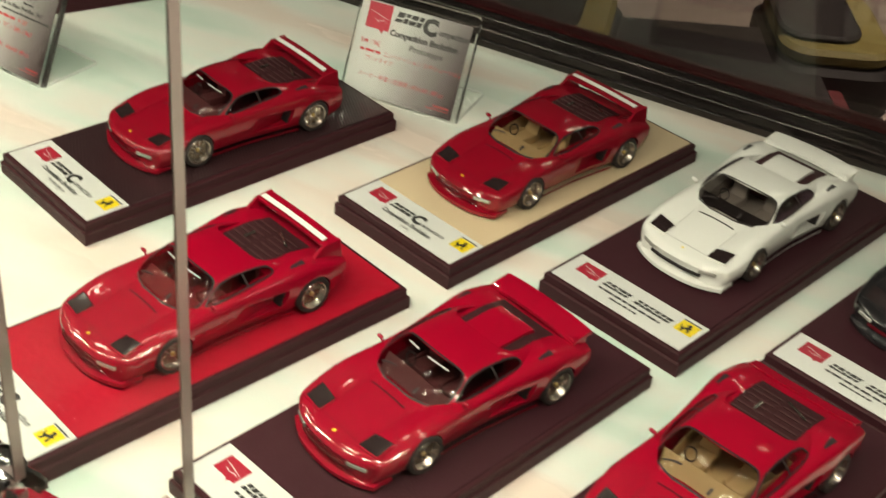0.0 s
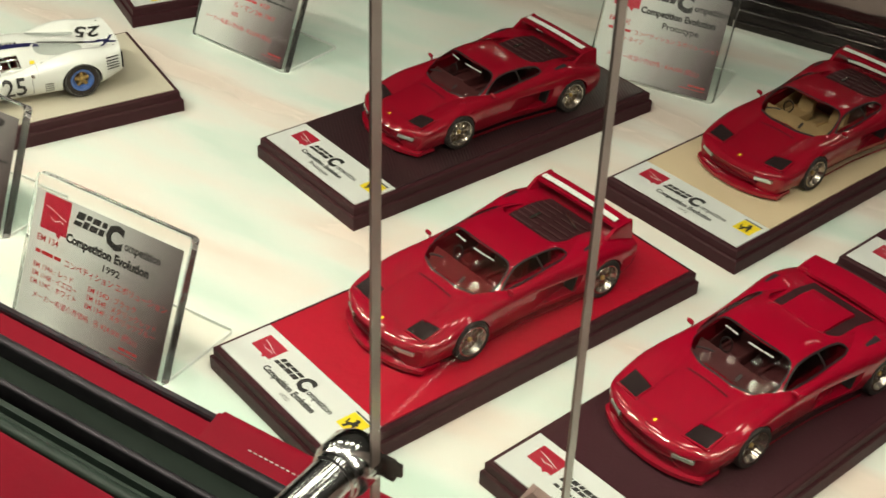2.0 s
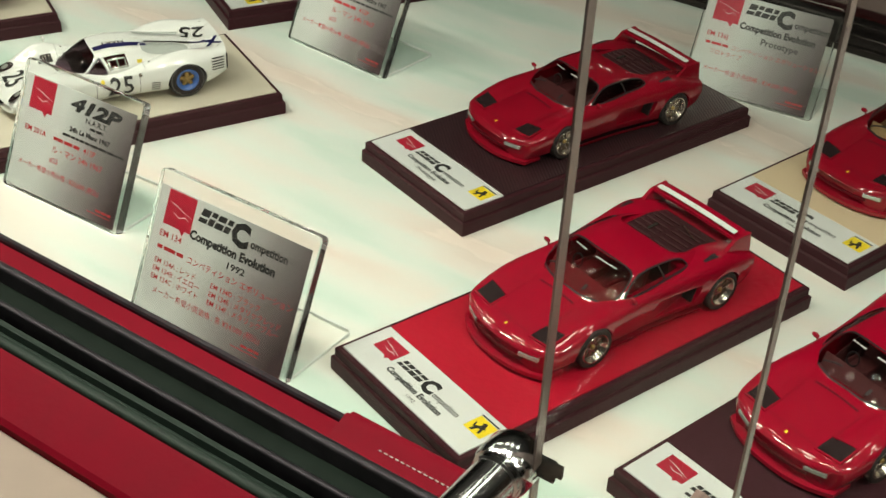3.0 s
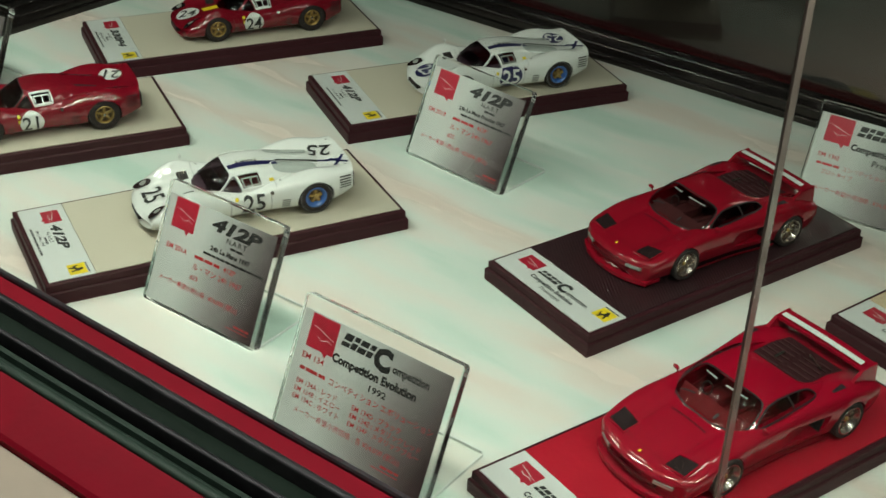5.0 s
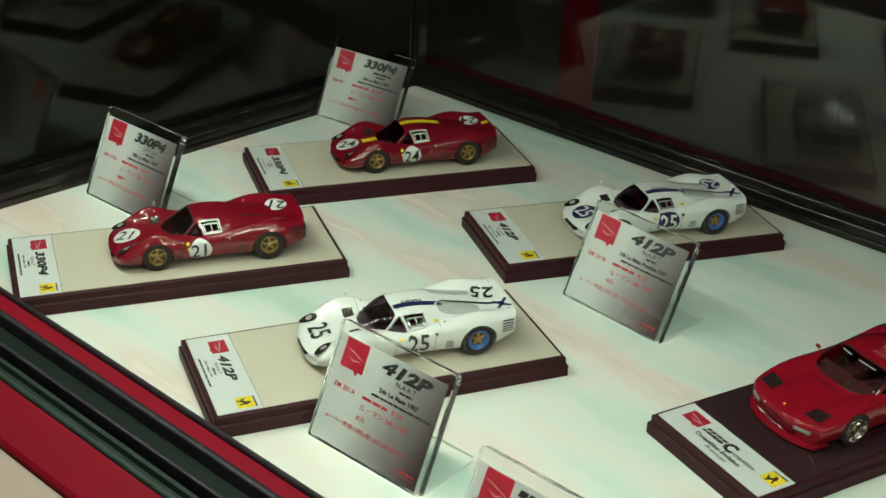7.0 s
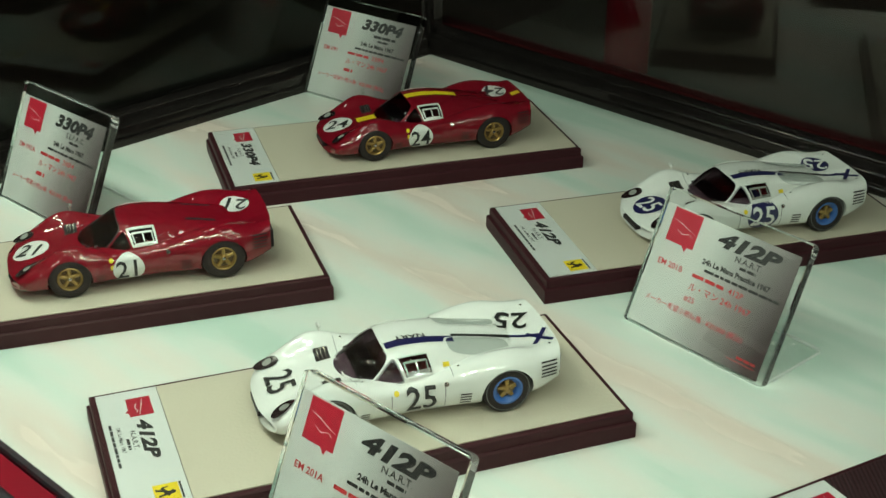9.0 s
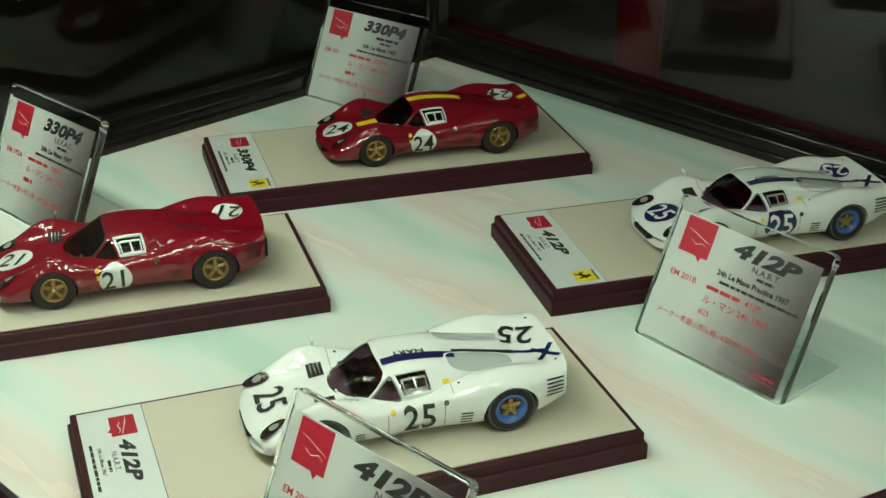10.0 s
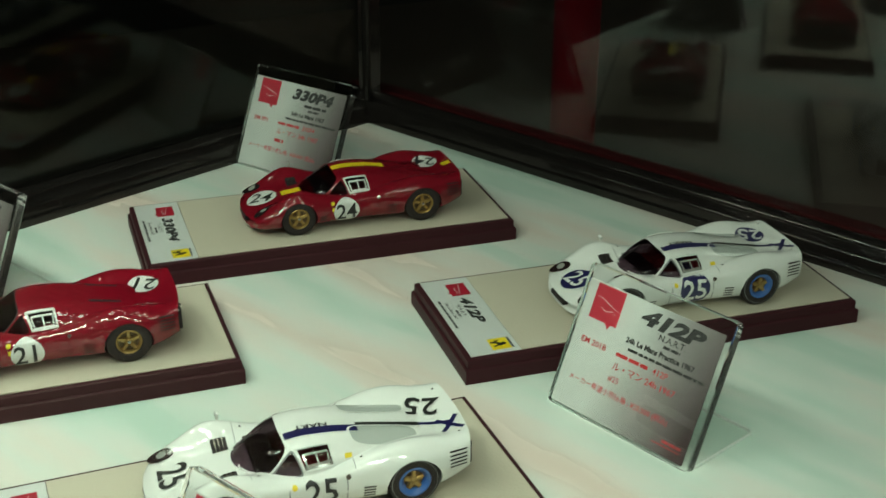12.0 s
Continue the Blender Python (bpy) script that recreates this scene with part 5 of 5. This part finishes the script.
def wedge_car(m, paint, wing, cabin_mat, rim_mat, label, lamps=LAMP_COVER, letters=True):
    car = thing("model_car", m, label, "model car", "wide model cars")
    wells = [(24.0, 7.3, 7.9, 14.0), (83.3, 7.5, 8.1, 13.5)]
    body = part("body", carved("body", WEDGE.mesh(), wells, paint, [prism([(31.6, -12.6), (38.0, -17.2), (66.2, -17.2), (66.2, 17.2), (38.0, 17.2), (31.6, 12.6)], 8.8, 27.0)] + [flank_cut(sgn) for sgn in (-1, 1)]), None, car, "glossy painted body")
    if not WEDGE_GLASS:
        screen = rounded([(30.2, -0.86), (29.8, 0.0), (30.2, 0.86), (45.8, 0.54), (46.6, 0.0), (45.8, -0.54)])
        side = rounded([(33.6, 0.94), (45.4, 0.59), (53.0, 0.555), (63.0, 0.555), (68.2, 0.60), (70.0, 0.92), (50.0, 0.965)])
        rear = rounded([(65.5, -0.46), (65.5, 0.46), (84.0, 0.52), (84.0, -0.52)], 2)
        wins = [screen, side, other(side), rear]
        WEDGE_GLASS.update(wins=wins, shell=thick(pruned(*WEDGE_CABIN.shell(wins)), 0.4), panes=[thick(WEDGE_CABIN.pane(w), 0.2) for w in wins[:3]], rims=[thick(WEDGE_CABIN.surround(w, 0.38, 0.22), 0.3) for w in wins])
    gl = WEDGE_GLASS
    cab = part("cabin", mm(gl["shell"]), paint, car, "painted roof and pillars", True)
    part("deck_edge", mm(gl["rims"][3]), paint, cab)
    ws = part("windscreen", mm(gl["panes"][0]), SCREEN, car, "raked windscreen", True)
    ws.visible_shadow = False
    part("screen_surround", mm(gl["rims"][0]), TRIM, ws, "black rubber surround")
    if letters:
        for t0, t1 in ((-0.22, -0.16), (-0.15, -0.10), (-0.09, -0.03), (0.0, 0.05), (0.06, 0.12), (0.13, 0.18)):
            part("screen_lettering", mm(WEDGE_CABIN.grid([43.0, 43.3, 43.6], [t0, (t0 + t1) / 2, t1], 0.2)), SCREENINK, ws, "white lettering strip")
    for k in (1, 2):
        win = part("side_window", mm(gl["panes"][k]), SCREEN_DARK if cabin_mat in (DARKSEAT, GREYSEAT) else SCREEN, car, "side window", True)
        win.visible_shadow = False
        part("window_frame", mm(gl["rims"][k]), TRIM, win, "black window frame")
        s0, s1 = (0.57, 0.945) if k == 1 else (-0.945, -0.57)
        part("window_post", mm(thick(WEDGE_CABIN.grid([57.0, 57.7], [s0 + (s1 - s0) * j / 8 for j in range(9)], 0.1), 0.3)), TRIM, win)
    part("cockpit", mm(moved(hollow(31.8, 66.0, 17.0, 9.0, 17.2), lambda x, y, z: (x, y * min(1, 0.73 + 0.27 * (x - 31.8) / 6.4), z - 1.6 * (z > 12 and x < 33)))), cabin_mat, car, "hollow cockpit lining")
    part("dashboard", mm(moved(box(32.2, 41.0, -16.6, 16.6, 11.5, 17.4, 1.0), lambda x, y, z: (x, y * min(1, 0.73 + 0.27 * (x - 31.8) / 6.4), z - 0.24 * (41.0 - x) * (z > 12)))), TRIM if cabin_mat is GREYSEAT else cabin_mat, car, "padded dashboard")
    part("rear_bulkhead", mm(moved(box(65.0, 66.4, -15.5, 15.5, 9.2, 22.6, 0.4), lambda x, y, z: (x, y * (1 - 0.2 * max(0, z - 18) / 6), z))), DARKSEAT, car, "dark bulkhead behind the seats")
    for y in (-8.0, 8.0):
        seat(46.0, y, 10.0, car, cabin_mat, 11.0)
    part("steering_wheel", mm(moved(lathe([(2.1, -0.2), (2.5, 0.0), (2.1, 0.2), (1.9, 0.0), (2.1, -0.2)], 20, "x"), lambda x, y, z: (43.2 + x + z * 0.4, y + 8.0, z + 17.6))), TRIM, car, "steering wheel", True)
    for s0 in (-0.42, 0.06):
        part("wiper", mm(thick(WEDGE_CABIN.grid([31.4 + 0.55 * k for k in range(5)], [s0, s0 + 0.03], 0.35), 0.3)) if s0 > 0 else mm(thick(([WEDGE_CABIN.at(31.6 + 0.35 * k + d, s0 + 0.045 * k, 0.4) for k in range(9) for d in (0, 0.45)], [(2 * k, 2 * k + 1, 2 * k + 3, 2 * k + 2) for k in range(8)]), 0.3)), TRIM, car, "black wiper")
    for sgn in (-1, 1):
        lid = part("headlamp_cover", mm(thick(on_top(WEDGE, moved(sheet(6.6, 8.2, 6, 6), lambda u, v, q: (u + 0.10 * v * sgn, v, 0)), 10.2, sgn * 14.4, 0.20), 0.3)), lamps, car, "dark rectangular headlamp cover")
        part("lid_rim", mm(join(*[thick(on_top(WEDGE, moved(shifted(sheet(a, b, 4, 4), du, dv), lambda u, v, q: (u + 0.10 * v * sgn, v, 0)), 10.2, sgn * 14.4, 0.34), 0.5) for a, b, du, dv in ((8.0, 0.55, 0, 4.4), (8.0, 0.55, 0, -4.4), (0.55, 8.4, 3.7, 0), (0.55, 8.4, -3.7, 0))])), paint, lid, "painted frame of the lid")
        part("lid_line", mm(on_top(WEDGE, join(shifted(sheet(7.2, 0.25, 6, 1), 0, 4.4), shifted(sheet(7.2, 0.25, 6, 1), 0, -4.4), shifted(sheet(0.25, 8.8, 1, 6), 3.6, 0)), 10.2, sgn * 14.4, 0.08)), TRIM, lid)
        part("indicator", mm(moved(box(0.0, 1.2, 11.0, 17.5, 7.4, 8.8, 0.2), lambda x, y, z: (x + 5.5 * (y / 20.4) ** 2.6 - 0.35, sgn * y, z))), LAMP_GLASS, car, "clear front indicator")
        wheel(car, 24.0, sgn * 19.9, 7.4, 7.4, 7.0, 5.7, rim_mat, False)
        wheel(car, 83.3, sgn * 20.9, 7.5, 7.5, 8.0, 5.8, rim_mat, False)
        part("side_skirt", mm(thick(join(moved(sheet(44, 1.4, 14, 2), lambda u, v, q: (53.5 + u, sgn * (WEDGE.side(53.5 + u, 4.0) + 0.6 + 0.4 * (v > 0)), 2.4 + v))), -0.1)), paint, car, "side skirt")
        part("flank_intake", mm(([(69.6, sgn * 18.2, 7.3), (72.1, sgn * 18.2, 13.9), (72.1, sgn * 22.6, 13.9), (69.6, sgn * 22.6, 7.3), (69.2, sgn * 18.2, 7.3), (71.7, sgn * 18.2, 13.9), (71.7, sgn * 22.4, 13.9), (69.2, sgn * 22.4, 7.3)], [(0, 1, 2, 3), (7, 6, 5, 4), (0, 4, 5, 1), (1, 5, 6, 2), (2, 6, 7, 3), (3, 7, 4, 0)])), TRIM, car, "dark flank air intake")
        part("door_line", mm(on_side(WEDGE, join(shifted(sheet(0.28, 9, 1, 6), -13, 0), shifted(sheet(0.28, 9, 1, 6), 9.0, 0.5), shifted(sheet(22, 0.28, 10, 1), -2, -4.5)), 49.0, 9.4, sgn, 0.05)), SEAM_RED if paint is not WHITE else GREYINK, car)
        part("duct", mm(on_top(WEDGE, moved(sheet(6, 2.4, 6, 3), lambda u, v, q: (u, v * (0.4 + 0.1 * (u + 3)), 0)), 78.0, sgn * 20.8, 0.14)), TRIM, car, "dark shoulder duct")
        part("exhaust_pipe", mm(moved(lathe([(0.0, 99.0), (1.1, 99.0), (1.1, 102.8), (0.85, 102.8), (0.85, 99.5)], 16, "x"), lambda x, y, z: (x, y + sgn * 9, z + 5.0))), SILVER, car, "exhaust pipe", True)
        mirror_pod(car, 41.0, sgn * 20.2, WEDGE.top(41.0, 20.2), paint)
    part("nose_grille", mm(join(*[moved(box(0.0, 0.9, a, a + 2.0, 5.7, 6.7), lambda x, y, z: (x + 5.5 * (abs(y) / 20.4) ** 2.6 - 0.25, y, z)) for a in range(-12, 12, 2)])), TRIM if paint is WHITE else SEAM_RED, car, "dark nose slot")
    part("bumper_crease", mm(join(*[moved(box(0.0, 0.6, a, a + 2.0, 9.0, 9.5, 0.15), lambda x, y, z: (x + 5.5 * (abs(y) / 20.4) ** 2.6 + 0.05, y, z)) for a in range(-18, 18, 2)])), paint, car, "crease under the bonnet edge")
    part("chin_spoiler", mm(thick(moved(sheet(7.6, 41.6, 6, 32), lambda u, v, q: (2.2 + u + 6.0 * (abs(v) / 20.4) ** 2.4, v, 3.1 - 0.025 * max(0, -u) ** 2)), 1.5)), paint, car, "projecting chin spoiler", True)
    seam = SEAM_RED if paint is not WHITE else GREYINK
    part("bonnet_seam", mm(on_top(WEDGE, join(shifted(sheet(0.22, 21.0, 1, 12), -9.6, 0), shifted(sheet(19.2, 0.22, 12, 1), 0, 10.4), shifted(sheet(19.2, 0.22, 12, 1), 0, -10.4)), 16.5, 0, 0.05)), seam, car)
    part("tail_seam", mm(on_top(WEDGE, join(shifted(sheet(0.22, 40.0, 1, 20), 0, 0)), 96.0, 0, 0.05)), seam, car)
    part("hood_slot", mm(on_top(WEDGE, sheet(0.8, 17.0, 2, 12), 26.4, 0.0, 0.07)), SEAM_RED if paint is not WHITE else TRIM, car, "bonnet slot")
    part("nose_badge", mm(on_top(WEDGE, sheet(1.2, 0.9, 2, 2), 4.6, 0, 0.14)), YELLOW, car, "tiny yellow badge")
    lid = part("engine_cover", mm(on_top(WEDGE, moved(sheet(23.0, 25, 16, 16), lambda u, v, q: (u, v, 0)), 79.5, 0, 0.12)), COVER, car, "dark engine cover")
    if wing == "low":
        part("cover_panel", mm(thick(on_top(WEDGE, sheet(17.0, 17.0, 10, 12), 76.5, 0, 1.3), 1.1)), paint, lid, "painted panel of the engine cover", True)
    for k in range(6 if wing != "low" else 0):
        for y in (-6.2, 6.2):
            part("louvre", mm(thick(on_top(WEDGE, sheet(0.9, 10.4, 2, 6), 70.6 + 3.0 * k, y, 0.6), 0.35)), SLAT, lid)
    if wing != "low":
        part("engine_bar", mm(thick(on_top(WEDGE, moved(sheet(1.0, 9.0, 2, 8), lambda u, v, q: (u + 0.5 * v, v, 0)), 84.0, -5.0, 1.1), 0.4)), SILVER, lid, "bright stay")
        part("engine_bar", mm(thick(on_top(WEDGE, sheet(5.0, 1.1, 5, 2), 76.0, 5.0, 1.1), 0.4)), SILVER, lid, "bright stay")
    if wing == "high":
        w = part("wing", mm(thick(moved(sheet(7.0, 41.0, 6, 24), lambda u, v, q: (94.2 + u, v, 25.0 + 0.06 * u - 0.02 * u * u - 0.0012 * v * v)), 1.1)), paint, car, "high rear wing", True)
        part("wing_strip", mm(moved(sheet(2.3, 37.6, 4, 24), lambda u, v, q: (92.3 + u, v, 26.24 + 0.06 * (u - 1.9) - 0.02 * (u - 1.9) ** 2 - 0.0012 * v * v))), PAPERW, w, "white strip along the wing", True)
        for sgn in (-1, 1):
            plate = [(83.0, 19.4, 18.6), (99.0, 19.4, 14.5), (98.0, 19.8, 24.8), (90.4, 19.8, 24.2), (83.0, 21.2, 18.6), (99.0, 21.2, 14.5), (98.0, 21.0, 24.8), (90.4, 21.0, 24.2)]
            part("end_plate", mm(([(x, sgn * y, z) for x, y, z in plate], [(0, 1, 2, 3), (7, 6, 5, 4), (0, 4, 5, 1), (1, 5, 6, 2), (2, 6, 7, 3), (3, 7, 4, 0)])), paint, w, "wing end plate")
    elif wing == "low":
        w = part("wing", mm(thick(moved(sheet(9.2, 42.0, 6, 24), lambda u, v, q: (96.5 + u, v, 22.4 + 0.16 * u - 0.02 * u * u - 0.003 * v * v)), 1.2)), paint, car, "low rear wing", True)
        for sgn in (-1, 1):
            part("wing_foot", mm(box(92.5, 99.5, sgn * 18.8 - 1.4, sgn * 18.8 + 1.4, 14.5, 21.0, 0.3)), paint, w)
    else:
        part("tail_lip", mm(thick(on_top(WEDGE, sheet(5, 42, 4, 24), 98.0, 0, 0.9), 0.8)), paint, car, "small tail lip", True)
    part("tail_panel", mm(box(99.9, 101.3, -18, 18, 8.0, 13.0, 0.4)), TRIM, car, "dark tail panel")
    return car


SHEET_Z = 0.0101


def on_base(key, along, across, turn, nose):
    """Pose of a car on a base: axle distance from the plate's end, centre across, turn against the base."""
    return base_pose[key] @ Matrix.Translation((along * MM, across * MM, SHEET_Z)) @ Matrix.Rotation(radians(turn), 4, "Z") @ Matrix.Translation((-nose * MM, 0, 0))


race_car(on_base("A", 69.7, 36.1, -2.5, 21.3), WHITE, "25", "white", "white racing coupe with black numbers and a navy stripe")
race_car(on_base("B", 67.7, 28.2, -0.2, 21.3), WHITE, "25", "navy", "white racing coupe with white numbers on navy discs")
race_car(on_base("C", 67.7, 30.6, 0.0, 21.3), DRED, "24", "yellow", "dark red racing coupe with a yellow centre stripe")
race_car(on_base("D", 69.6, 31.5, -0.7, 21.3), RED_DEEP, "21", "plain", "red racing coupe with black numbers on white discs")
wedge_car(on_base("E", 63.0, 34.6, -2.1, 24.0), RED_MID, "high", DARKSEAT, SILVER, "red wide coupe with a high wing on a dark sheet")
wedge_car(on_base("F", 65.1, 34.3, 0.45, 24.0), RED, "high", REDSEAT, SILVER, "red wide coupe with a high wing on red leather")
wedge_car(on_base("G", 58.6, 33.3, -1.1, 24.0), RED_MID, "high", TAN, SILVER, "deep red wide coupe with tan seats and high wing", letters=False)
wedge_car(on_base("H", 62.8, 38.3, -3.5, 24.0), RED, "low", DARKSEAT, SILVER, "red wide coupe with a low wing on brown leather")
wedge_car(on_base("I", 62.5, 34.0, 0.5, 24.0), WHITE, "low", GREYSEAT, SILVER, "white wide coupe with a low wing and dark seats", letters=False)
wedge_car(on_base("J", 62.0, 37.0, 0.0, 24.0), BLACK, "none", DARKSEAT, SILVER, "black wide coupe on a dark brown display stand", letters=False)
wedge_car(on_base("K", 64.0, 37.0, 0.0, 24.0), RED, "none", TAN, SILVER, "red wide coupe with tan seats and dark engine cover", letters=False)
